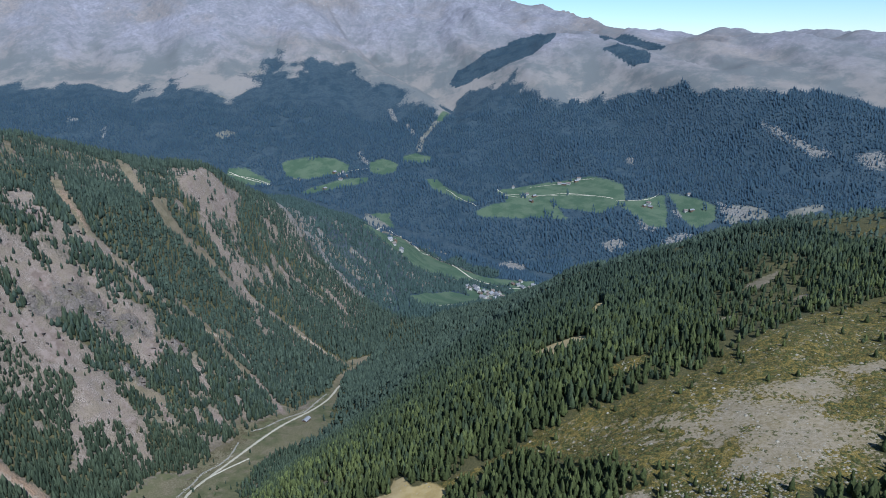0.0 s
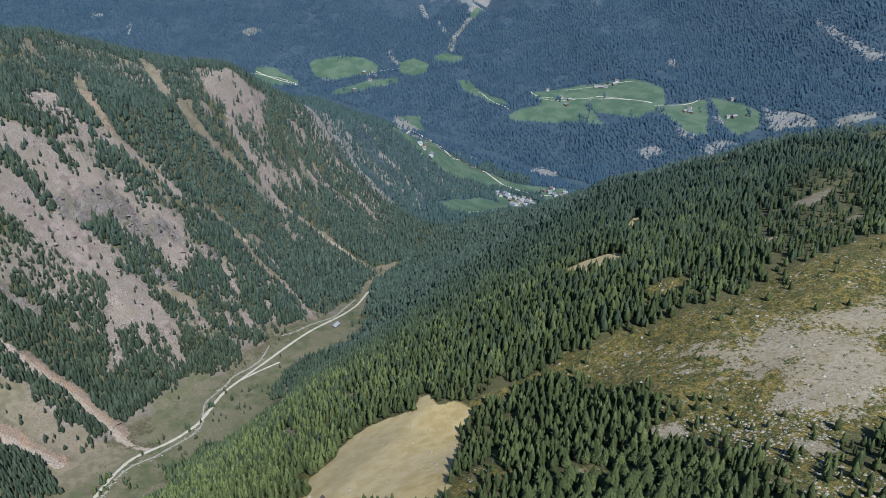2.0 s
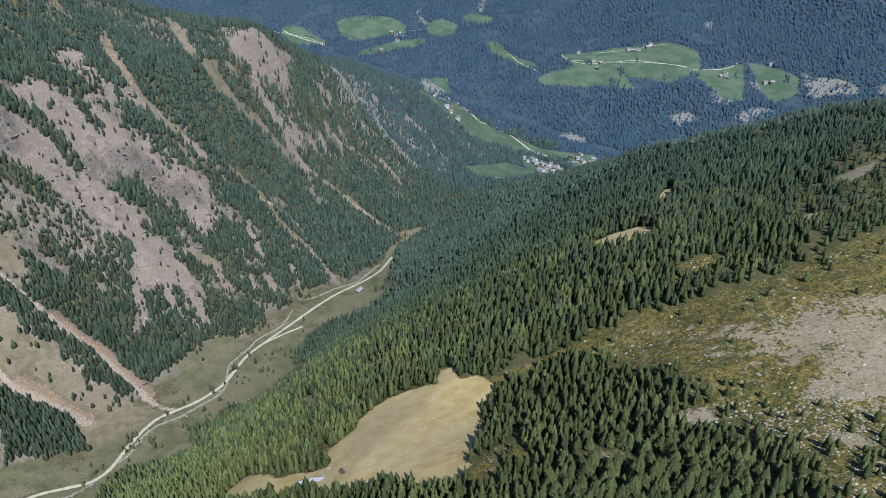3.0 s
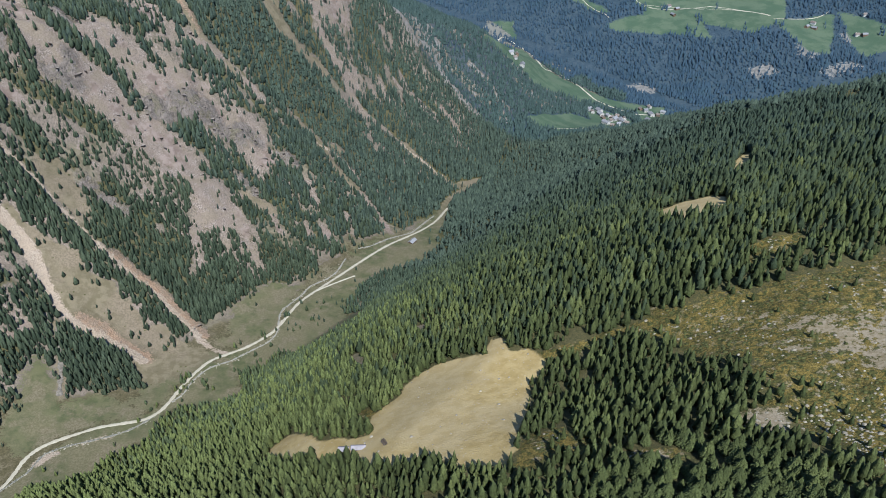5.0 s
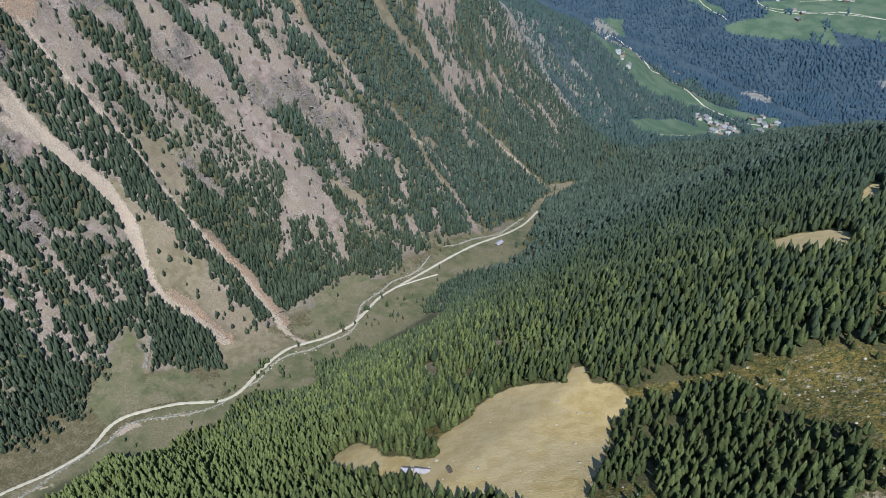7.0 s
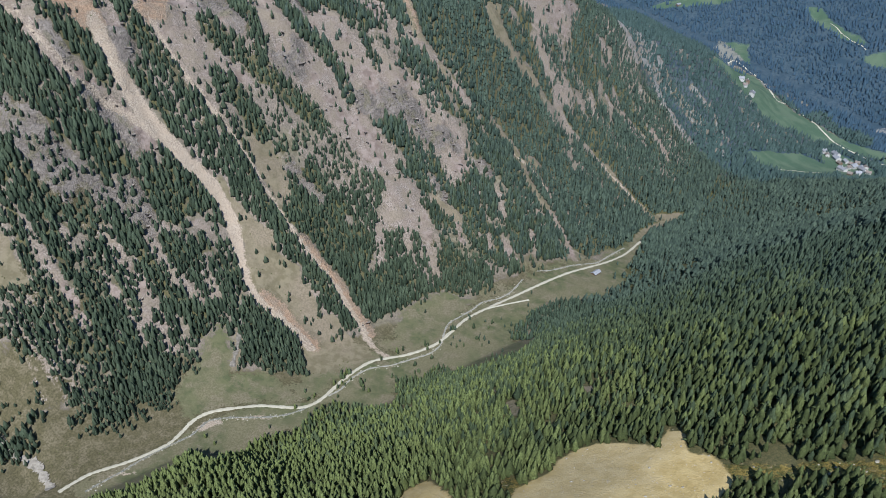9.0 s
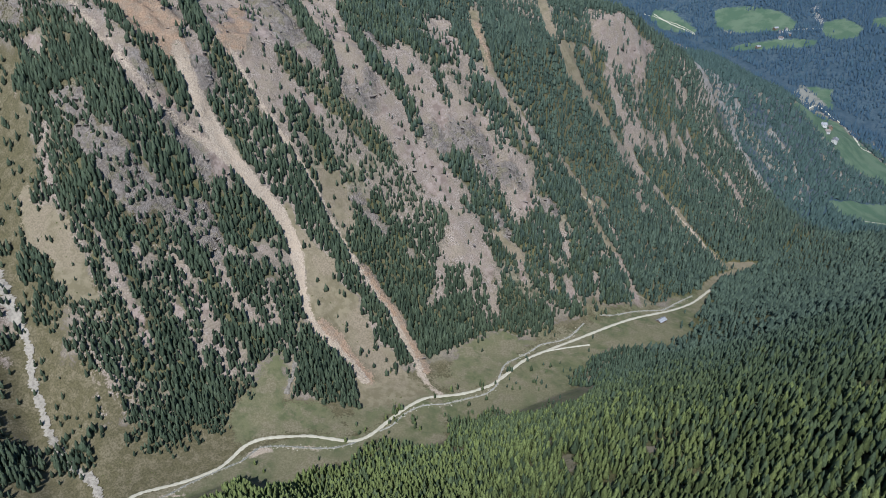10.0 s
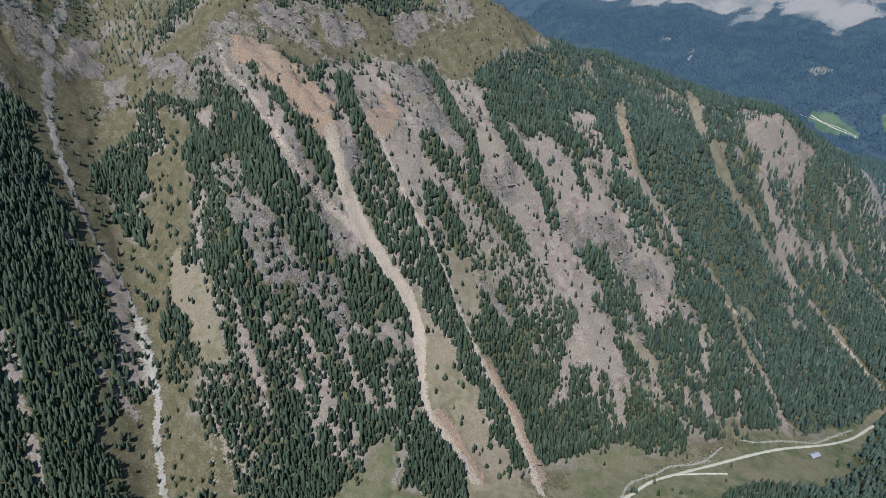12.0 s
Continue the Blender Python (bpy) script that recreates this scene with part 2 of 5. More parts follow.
MOUTH_HAZE_NEEDLES = foliage_material("valley_haze_needles", (0.026, 0.046, 0.043), (0.058, 0.088, 0.080), (0.054, 0.082, 0.072))
FAR_HAZE_NEEDLES = foliage_material("distant_haze_needles", (0.022, 0.044, 0.069), (0.036, 0.062, 0.091), (0.033, 0.060, 0.080), 0.0)
BARK = plain_material("bark", (0.05, 0.038, 0.028), (0.12, 0.095, 0.075), 3.0, 0.95)
ROAD = plain_material("gravel_road", (0.34, 0.305, 0.235), (0.46, 0.42, 0.335), 0.35, 0.95)
STREAM = plain_material("stream_bed", (0.055, 0.058, 0.042), (0.27, 0.25, 0.215), 0.8, 0.6)
TORRENT = plain_material("torrent_stones", (0.115, 0.10, 0.084), (0.27, 0.238, 0.20), 0.4, 0.9, bump=0.6)
STONE = plain_material("pale_stone", (0.19, 0.165, 0.125), (0.37, 0.335, 0.265), 0.8, 0.9, bump=0.5)
OUTCROP = foliage_material("grey_crag", (0.118, 0.098, 0.086), (0.275, 0.236, 0.210), (0.215, 0.180, 0.156), 0.0)
SHRUB = plain_material("dwarf_shrub", (0.028, 0.033, 0.011), (0.075, 0.078, 0.026), 0.25, 0.9)

# ---- the lie of the land ----
def smooth(a, b, v):
    v = np.clip((v - a) / (b - a), 0, 1)
    return v * v * (3 - 2 * v)


def soft_min(a, b, k):
    h = np.clip(0.5 + 0.5 * (b - a) / k, 0, 1)
    return b + (a - b) * h - k * h * (1 - h)


def rounded(points, steps=6):
    """A smooth line through the given corners (Catmull-Rom)."""
    p = np.array(points, float)
    p = np.vstack([2 * p[0] - p[1], p, 2 * p[-1] - p[-2]])
    out = []
    for i in range(1, len(p) - 2):
        for k in range(steps):
            u = k / steps
            out.append(0.5 * (2 * p[i] + (p[i + 1] - p[i - 1]) * u + (2 * p[i - 1] - 5 * p[i] + 4 * p[i + 1] - p[i + 2]) * u * u
                              + (3 * p[i] - p[i - 1] - 3 * p[i + 1] + p[i + 2]) * u ** 3))
    return np.array(out + [p[-2]])


def along(line, x, y):
    """For places x, y: the nearest station s along a line, and the offset d from it, positive to its left."""
    p = line[:, :2]
    step = np.diff(p, axis=0)
    length = np.hypot(step[:, 0], step[:, 1])
    run = np.r_[0, np.cumsum(length)]
    best = np.full(x.shape, 1e18)
    s, d = np.zeros(x.shape), np.zeros(x.shape)
    for i in range(len(step)):
        ux, uy = step[i] / length[i]
        k = np.clip((x - p[i, 0]) * ux + (y - p[i, 1]) * uy, 0, length[i])
        dx, dy = x - p[i, 0] - k * ux, y - p[i, 1] - k * uy
        q = dx * dx + dy * dy
        near = q < best
        best = np.where(near, q, best)
        s = np.where(near, run[i] + k, s)
        d = np.where(near, np.sqrt(q) * np.where(ux * dy - uy * dx >= 0, 1, -1), d)
    return s, d


def lattice(ix, iy, seed):
    v = np.sin(ix * 127.1 + iy * 311.7 + seed * 74.7) * 43758.5453
    return v - np.floor(v)


def value_noise(x, y, size, seed=0):
    """Smooth noise from -1 to 1 whose lumps are about size metres across."""
    x, y = x / size, y / size
    ix, iy = np.floor(x), np.floor(y)
    fx, fy = x - ix, y - iy
    fx, fy = fx * fx * (3 - 2 * fx), fy * fy * (3 - 2 * fy)
    a = lattice(ix, iy, seed) * (1 - fx) + lattice(ix + 1, iy, seed) * fx
    c = lattice(ix, iy + 1, seed) * (1 - fx) + lattice(ix + 1, iy + 1, seed) * fx
    return 2 * (a * (1 - fy) + c * fy) - 1


# the stream of the side valley, up to its mouth; x, y, z
AXIS = rounded([(-790, -500, 60), (-640, -100, 30), (-530, 190, 4), (-470, 330, -8), (-415, 450, -13), (-355, 575, -20), (-300, 700, -29), (-235, 840, -46),
                (-190, 980, -74), (-150, 1200, -118), (-90, 1450, -145), (0, 1650, -160), (100, 1850, -190), (240, 2120, -236)])
# the river of the main valley, flowing to the right
MAIN = rounded([(-4200, 3000, 160), (-2600, 3050, 60), (-1500, 2950, -20), (-750, 2720, -90), (-200, 2400, -160), (100, 2200, -205), (330, 2045, -235), (700, 1800, -262), (1500, 1290, -300), (3200, 250, -360)])
# the torrent in the ravine of the near flank
RAVINE = rounded([(-480, 262, -8), (-600, 300, 6), (-690, 342, 84), (-800, 378, 160), (-918, 412, 236), (-1060, 470, 340), (-1250, 560, 470)])
# the steep valley that cuts the far range
CLEFT = rounded([(-100, 2330, -170), (-40, 2600, -80), (0, 2900, 20), (30, 3200, 85), (70, 3440, 110), (0, 3680, 165), (-270, 4020, 280), (-540, 4400, 470), (-680, 4600, 640), (-900, 4990, 960)])
CREST_S, CREST_Z = (0, 500, 800, 1000, 1150, 1300, 1500, 1700, 1900, 2200), (691, 659, 626, 587, 535, 459, 342, 323, 218, 57)
BANK_S, LEFT_K, RIGHT_K = (300, 500, 650, 800, 950, 1100, 1250, 1400, 1550, 1700, 1900), (1.31, 1.31, 1.33, 1.36, 1.29, 1.19, 1.12, 1.08, 1.15, 1.24, 1.38), (0.85, 0.85, 0.85, 0.84, 0.83, 0.81, 0.87, 0.86, 0.91, 0.75, 0.56)
LEFT_D, LEFT_H = (0, 25, 75, 130, 210, 320, 480, 700), (0, 2, 15, 51, 110, 259, 313, 476)
RIGHT_D, RIGHT_H = (0, 30, 104, 270, 380, 460, 580, 800, 1200, 2000), (0, 3, 70, 186, 274, 313, 363, 412, 541, 757)


def height(x, y):
    x, y = np.asarray(x, float), np.asarray(y, float)
    s, d = along(AXIS, x, y)
    run = np.r_[0, np.cumsum(np.hypot(*np.diff(AXIS[:, :2], axis=0).T))]
    floor = np.interp(s, run, AXIS[:, 2])
    sm, m = along(MAIN, x, y)
    run_m = np.r_[0, np.cumsum(np.hypot(*np.diff(MAIN[:, :2], axis=0).T))]
    floor_m = np.interp(sm, run_m, MAIN[:, 2])
    # the flank on the left of the stream: steep, ribbed down the fall line, up to a rounded crest
    rib = value_noise(s + 0.25 * d, d * 0.12, 70, 3) * 9 + value_noise(s + 0.1 * d, d * 0.2, 28, 5) * 4
    crest = np.interp(s, CREST_S, CREST_Z)
    left = floor + np.interp(d, LEFT_D, LEFT_H) * np.interp(s, BANK_S, LEFT_K) + rib * smooth(70, 170, d)
    left = soft_min(left, crest + value_noise(x, y, 140, 8) * 14 - 0.35 * np.maximum(0, d - 560), 60)
    rs, rd = along(RAVINE, x, y)
    run_r = np.r_[0, np.cumsum(np.hypot(*np.diff(RAVINE[:, :2], axis=0).T))]
    left = soft_min(left, np.interp(rs, run_r, RAVINE[:, 2]) + 0.8 * np.maximum(0, np.abs(rd) - 10) + 0.0008 * rd * rd, 22)
    # the flank on the right: wooded below, easing off above
    # the valley floor widens below the ravine
    back = -d - 46 * smooth(940, 1010, s) * smooth(1600, 1460, s) * smooth(0, 50, -d) * smooth(270, 110, -d)
    right = floor + np.interp(back, RIGHT_D, RIGHT_H) * np.interp(s, BANK_S, RIGHT_K) + (value_noise(x, y, 120, 11) * 7 + value_noise(x, y, 45, 12) * 3) * smooth(60, 200, -d)
    right = right - 0.26 * np.maximum(right - floor, 0) * smooth(1480, 1640, s) * smooth(300, 80, -d)
    # a bare knoll and a shoulder on the crest of the steep flank
    knoll = 20 * np.exp(-((x + 468) / 62) ** 2 - ((y - 1302) / 72) ** 2) + 15 * np.exp(-((x + 800) / 120) ** 2 - ((y - 990) / 130) ** 2)
    near = np.where(d > 0, left + knoll * smooth(150, 300, d), right)
    fade = smooth(0, 620, -m - 40)
    near = floor_m + (np.maximum(near, floor_m) - floor_m) * fade
    # the far range beyond the main river: a wooded terrace slope, then open mountainsides up to the crest
    floor_m = np.interp(x, MAIN[:, 0], MAIN[:, 2])
    rise = np.interp(m, (0, 60, 300, 500, 800, 1500, 2600), (0, 8, 110, 165, 270, 610, 1150)) * (1 + 0.3 * smooth(-200, -1500, x))
    slant = x + 0.45 * y
    spur = value_noise(slant, y * 0.3, 430, 21) * smooth(500, 1500, m) * 90 + value_noise(slant, y * 0.3, 170, 22) * smooth(150, 700, m) * 34
    spur = spur + value_noise(x, y, 60, 23) * smooth(900, 1800, m) * 10
    hill = 105 * np.exp(-((x - 640 - 0.25 * (y - 3800)) / 330) ** 2 - ((y - 3780) / 380) ** 2)
    crest_far = np.interp(x, (-2500, -400, 200, 700, 1100, 1700, 3000), (1250, 1120, 930, 690, 560, 520, 500))
    crest_far = crest_far + value_noise(x, y, 260, 24) * 45 + value_noise(x, y, 90, 25) * 16
    far = soft_min(floor_m + rise + spur, crest_far, 120) + hill
    cs, cd = along(CLEFT, x, y)
    run_c = np.r_[0, np.cumsum(np.hypot(*np.diff(CLEFT[:, :2], axis=0).T))]
    far = soft_min(far, np.interp(cs, run_c, CLEFT[:, 2]) + 0.56 * np.abs(cd) + 0.0003 * cd * cd, 50)
    h = np.where(m > 0, far, near)
    return h + value_noise(x, y, 14, 31) * 0.8 * smooth(30, 120, np.abs(d))

# ---- what covers the ground, in plan ----
PATCHES = []


def area(kind, *corners):
    PATCHES.append((kind, np.array(corners, float), None))


def strip(kind, width, *corners):
    PATCHES.append((kind, rounded(corners, 4), width))


strip("road", 3.7, (-479, 287), (-474, 313), (-457, 339), (-443, 372), (-445, 400), (-437, 422), (-405, 450), (-370, 468), (-359, 489), (-357, 524), (-348, 562), (-323, 590), (-303, 628), (-297, 684), (-285, 722), (-268, 767), (-254, 807), (-231, 871), (-203, 936), (-186, 994), (-180, 1057), (-172, 1098))
strip("road", 2.6, (-250, 768), (-269, 743), (-287, 717))
strip("chute", 6, (-428, 619), (-392, 602), (-364, 585), (-336, 577))
area("meadow", (-463, 403), (-470, 424), (-454, 451), (-427, 457), (-433, 427), (-449, 405))
area("meadow", (-290, 607), (-286, 645), (-259, 682), (-204, 670), (-187, 582), (-218, 566))
area("meadow", (-401, 484), (-392, 509), (-359, 520), (-364, 496), (-373, 471))
area("meadow", (-337, 495), (-339, 532), (-318, 553), (-305, 535), (-296, 494))
strip("chute", 15, (-692, 585), (-675, 582), (-653, 580), (-627, 582), (-600, 592), (-578, 598), (-554, 592), (-531, 576))
strip("chute", 10, (-535, 579), (-510, 560), (-485, 548), (-454, 550), (-413, 542))
strip("chute", 4.2, (-888, 559), (-851, 547), (-797, 544), (-722, 533))
strip("chute", 4.5, (-722, 533), (-689, 538), (-657, 559), (-628, 575))
strip("chute", 5, (-671, 640), (-646, 638), (-609, 644), (-584, 649), (-554, 648), (-527, 641))
strip("chute", 6, (-527, 641), (-490, 630), (-462, 628), (-431, 622), (-397, 607), (-361, 585))
strip("chute", 5, (-404, 1004), (-370, 1005), (-336, 1011), (-302, 989))
strip("chute", 6, (-290, 1212), (-250, 1209), (-200, 1206))
strip("fan", 14, (-2844, 3304), (-2197, 3102))
area("meadow", (-263, 655), (-239, 690), (-259, 751), (-233, 789), (-283, 730), (-291, 674), (-297, 636), (-303, 602), (-252, 582))
area("meadow", (-472, 420), (-459, 452), (-438, 462), (-431, 447), (-449, 420))
area("meadow", (-383, 501), (-367, 528), (-360, 504), (-367, 490))
area("meadow", (-275, 783), (-253, 866), (-202, 962), (-182, 1085), (-169, 995), (-170, 837), (-219, 815), (-242, 777), (-261, 717), (-232, 636), (-272, 636), (-295, 640), (-288, 712))
area("fan", (-347, 640), (-326, 696), (-299, 675), (-305, 632), (-326, 606), (-352, 589))
area("meadow", (620, 2447), (763, 2480), (815, 2484), (800, 2357), (750, 2223), (699, 2247), (667, 2310))
area("meadow", (828, 2494), (908, 2423), (950, 2342), (935, 2267), (851, 2241), (835, 2311))
area("meadow", (-686, 2923), (-646, 2940), (-566, 2961), (-469, 2939), (-390, 2874), (-395, 2819), (-474, 2809), (-562, 2787), (-649, 2825))
area("meadow", (-304, 2883), (-255, 2913), (-188, 2866), (-190, 2793), (-243, 2767), (-295, 2795))
area("meadow", (-579, 2694), (-531, 2739), (-422, 2763), (-300, 2777), (-302, 2730), (-416, 2714), (-545, 2686))
area("meadow", (-913, 2900), (-842, 2903), (-712, 2794), (-719, 2769), (-834, 2775), (-904, 2846))
area("meadow", (-76, 2726), (-33, 2736), (22, 2639), (105, 2568), (125, 2529), (64, 2548), (-20, 2630))
area("meadow", (120, 2470), (184, 2505), (246, 2524), (200, 2620), (320, 2678), (407, 2707), (513, 2718), (589, 2688), (656, 2630), (691, 2586), (677, 2464), (611, 2394), (556, 2373), (471, 2434), (408, 2467), (442, 2357), (333, 2395), (239, 2414), (142, 2434))
area("meadow", (-177, 2949), (-120, 2975), (-49, 2934), (-59, 2876), (-161, 2881))
area("meadow", (-275, 2514), (-201, 2506), (-182, 2384))
area("fan", (-623, 2812), (-571, 2845), (-543, 2815), (-595, 2783))
area("fan", (-307, 2437), (-267, 2505), (-221, 2495), (-234, 2410))
area("meadow", (-212, 1747), (-205, 2309), (-146, 2278), (-55, 2091), (42, 2053), (127, 2005), (262, 1999), (329, 1994), (207, 1947), (91, 1952), (-8, 1908), (-79, 1845), (-119, 1865), (-175, 1802))
area("fan", (-118, 1899), (-75, 1940), (-9, 1933), (-48, 1875), (-94, 1844))
area("meadow", (-87, 1625), (-50, 1699), (24, 1812), (87, 1810), (112, 1717), (63, 1585), (-5, 1608), (-60, 1598))
strip("road", 3.2, (230, 2579), (314, 2559), (447, 2583), (545, 2534), (627, 2478))
strip("road", 3.2, (632, 2456), (761, 2473), (805, 2500))
strip("road", 3.2, (-906, 2878), (-808, 2820), (-703, 2770))
area("village", (62, 1865), (110, 1915), (181, 1864), (180, 1775), (110, 1550), (79, 1766))
strip("road", 2.4, (12, 2633), (74, 2554), (124, 2507))
strip("road", 2.4, (211, 2635), (240, 2591), (332, 2583), (489, 2557), (628, 2482))
strip("road", 2.4, (344, 2665), (425, 2681), (530, 2694), (596, 2665))
strip("road", 2.4, (-943, 2876), (-801, 2827), (-709, 2777))
strip("road", 2.4, (-430, 2822), (-374, 2830), (-306, 2837))
strip("road", 2.4, (-60, 1588), (-5, 1634), (68, 1698))
area("fan", (996, 2335), (1069, 2279), (1098, 2212), (943, 2237))
area("fan", (1120, 2222), (1210, 2221), (1289, 2232), (1248, 2186), (1137, 2174))
area("scree", (772, 2866), (792, 2870), (785, 2801), (765, 2816))
area("scree", (1281, 2721), (1339, 2654), (1412, 2493), (1364, 2519), (1323, 2613))
area("scree", (1490, 2452), (1567, 2430), (1530, 2356), (1491, 2375))
area("fan", (-1036, 3139), (-1001, 3195), (-949, 3192), (-979, 3115))
area("trees", (-499, 538), (-468, 537), (-457, 552), (-414, 533), (-394, 507), (-421, 489), (-451, 488), (-481, 508))
# the steep flank: open ground, then strips of trees over it
area("grass", (-974, 326), (-960, 342), (-923, 340), (-870, 331), (-826, 329), (-797, 331), (-761, 336), (-728, 332), (-699, 329), (-682, 356), (-720, 382), (-760, 369), (-803, 394), (-817, 389), (-853, 387), (-880, 396), (-888, 382), (-917, 394), (-939, 427), (-935, 451), (-950, 465), (-949, 488), (-870, 506), (-901, 531), (-846, 561), (-865, 614), (-832, 669), (-820, 744), (-794, 772), (-1103, 377))
area("grass", (-865, 614), (-832, 669), (-818, 732), (-786, 725), (-781, 825), (-739, 829), (-723, 864), (-736, 908), (-738, 947), (-739, 987), (-735, 1025), (-762, 1015), (-780, 980), (-820, 945), (-899, 629))
area("grass", (-692, 337), (-679, 358), (-642, 357), (-613, 352), (-585, 349), (-558, 340), (-546, 339), (-602, 263), (-624, 278), (-652, 303), (-670, 318), (-668, 338))
area("grass", (-855, 550), (-845, 564), (-865, 614), (-820, 734), (-779, 725), (-794, 676), (-780, 644), (-780, 619), (-822, 610))
area("grass", (-860, 880), (-770, 910), (-735, 990), (-745, 1060), (-800, 1110), (-920, 1100), (-930, 900))
area("scree", (-807, 335), (-788, 354), (-741, 350), (-694, 344), (-670, 336), (-674, 318), (-695, 311), (-722, 320), (-760, 330))
strip("scree", 9.7, (-661, 220), (-625, 213))
strip("scree", 7.3, (-730, 286), (-719, 293))
strip("scree", 6.5, (-691, 296), (-676, 305), (-661, 310))
strip("scree", 15.8, (-729, 230), (-703, 227))
strip("scree", 5.7, (-872, 294), (-846, 307), (-811, 327))
strip("scree", 8.5, (-691, 223), (-675, 224))
strip("torrent", 10.8, (-1153, 471), (-1094, 430), (-1062, 411), (-1017, 391), (-996, 381), (-978, 373))
strip("torrent", 7.0, (-978, 373), (-954, 367), (-928, 361), (-901, 357), (-871, 353), (-851, 352))
strip("torrent", 4.8, (-851, 352), (-823, 351), (-808, 352), (-789, 357), (-764, 356), (-737, 353))
strip("torrent", 10.5, (-737, 353), (-716, 349), (-696, 343), (-675, 339))
strip("torrent", 6.5, (-675, 339), (-657, 332), (-641, 320), (-620, 312), (-593, 300))
strip("torrent", 6.3, (-597, 303), (-581, 299), (-552, 295), (-511, 296))
strip("torrent", 6.2, (-527, 298), (-509, 293), (-487, 286))
strip("torrent", 4.2, (-495, 535), (-482, 515), (-471, 495), (-458, 472))
strip("fan", 11.2, (-497, 539), (-481, 516), (-470, 496), (-457, 471))
strip("earth", 14.9, (-483, 557), (-459, 557), (-428, 548), (-412, 546))
area("grass", (-917, 479), (-865, 494), (-838, 477), (-804, 453), (-767, 449), (-748, 422), (-753, 402), (-720, 382), (-748, 366), (-803, 394), (-819, 413), (-846, 417), (-836, 439), (-879, 431), (-859, 457), (-884, 476))
area("fan", (-758, 405), (-760, 415), (-734, 413), (-711, 418), (-680, 414), (-663, 409), (-634, 398), (-624, 394), (-634, 380), (-662, 380), (-687, 388), (-712, 385), (-723, 384))
area("scree", (-865, 499), (-832, 512), (-810, 500), (-834, 496))
strip("scree", 9.4, (-771, 457), (-753, 440), (-728, 431))
area("rock", (-778, 485), (-773, 494), (-739, 492), (-708, 487), (-688, 492), (-669, 498), (-654, 508), (-641, 513), (-624, 530), (-605, 531), (-583, 516), (-601, 511), (-619, 502), (-639, 489), (-649, 474), (-665, 461), (-678, 461), (-691, 464), (-720, 470), (-749, 478))
area("rock", (-1032, 409), (-1088, 447), (-1109, 480), (-1057, 474), (-1042, 448))
area("rock", (-1029, 457), (-1008, 490), (-970, 464), (-993, 450))
area("rock", (-917, 555), (-894, 592), (-859, 566), (-886, 553))
area("rock", (-901, 622), (-897, 663), (-864, 675), (-853, 649), (-874, 629))
area("rock", (-864, 702), (-851, 760), (-825, 748), (-829, 703), (-847, 689))
area("rock", (-858, 818), (-848, 876), (-818, 859), (-807, 815), (-827, 796))
area("rock", (-1015, 503), (-929, 526), (-904, 519), (-964, 493))
area("earth", (-883, 565), (-873, 594), (-821, 609), (-778, 617), (-713, 606), (-686, 594), (-698, 574), (-707, 561), (-720, 556), (-762, 562), (-814, 564), (-843, 559))
strip("scree", 19.9, (-872, 548), (-814, 548), (-756, 541), (-707, 537), (-679, 545), (-654, 556), (-629, 567))
area("rock", (-720, 540), (-707, 550), (-685, 549), (-694, 535))
strip("rock", 19.4, (-675, 538), (-660, 548), (-640, 552))
area("scree", (-783, 633), (-797, 678), (-787, 766), (-782, 826), (-739, 829), (-724, 859), (-674, 841), (-628, 848), (-599, 861), (-568, 871), (-527, 896), (-499, 901), (-471, 917), (-445, 936), (-423, 937), (-403, 893), (-409, 873), (-446, 887), (-475, 860), (-499, 841), (-509, 818), (-481, 832), (-460, 820), (-435, 811), (-410, 805), (-379, 773), (-379, 756), (-404, 756), (-434, 738), (-439, 729), (-420, 699), (-422, 686), (-449, 735), (-458, 762), (-479, 771), (-505, 768), (-530, 763), (-559, 751), (-586, 728), (-620, 712), (-644, 686), (-633, 671), (-604, 662), (-605, 641), (-636, 634), (-673, 623), (-659, 585), (-663, 573), (-693, 590))
area("rock", (-777, 747), (-781, 814), (-737, 783), (-674, 765), (-624, 745), (-631, 722), (-650, 702), (-712, 720))
area("rock", (-608, 744), (-590, 789), (-572, 775), (-574, 745), (-591, 732))
area("rock", (-534, 817), (-510, 877), (-475, 898), (-448, 915), (-420, 917), (-447, 888), (-489, 853), (-513, 822))
area("rock", (-721, 863), (-703, 872), (-634, 837), (-595, 833), (-605, 799), (-662, 822))
area("rock", (-691, 588), (-673, 614), (-658, 597), (-662, 580))
area("earth", (-735, 712), (-695, 691), (-664, 650), (-669, 633), (-682, 629))
area("fan", (-580, 659), (-570, 692), (-546, 690), (-517, 653), (-540, 648), (-566, 652))
strip("rock", 12.6, (-546, 691), (-522, 693), (-505, 694))
area("grass", (-460, 759), (-454, 791), (-419, 787), (-380, 771), (-381, 757), (-414, 757), (-432, 736))
strip("scree", 11.0, (-441, 725), (-419, 696))
strip("scree", 7.2, (-418, 751), (-398, 730))
strip("scree", 8.0, (-384, 754), (-360, 731))
area("scree", (-657, 653), (-644, 686), (-620, 712), (-602, 719), (-609, 691), (-596, 660), (-605, 645), (-628, 640), (-650, 638))
area("thin", (-614, 677), (-589, 731), (-530, 763), (-479, 771), (-456, 744), (-508, 698), (-552, 694), (-578, 671))
strip("trees", 20.4, (-758, 653), (-709, 626), (-680, 621), (-668, 623))
strip("trees", 15.4, (-668, 623), (-649, 628), (-632, 630), (-611, 630))
strip("trees", 21.4, (-772, 811), (-730, 798), (-676, 766), (-624, 745), (-611, 742))
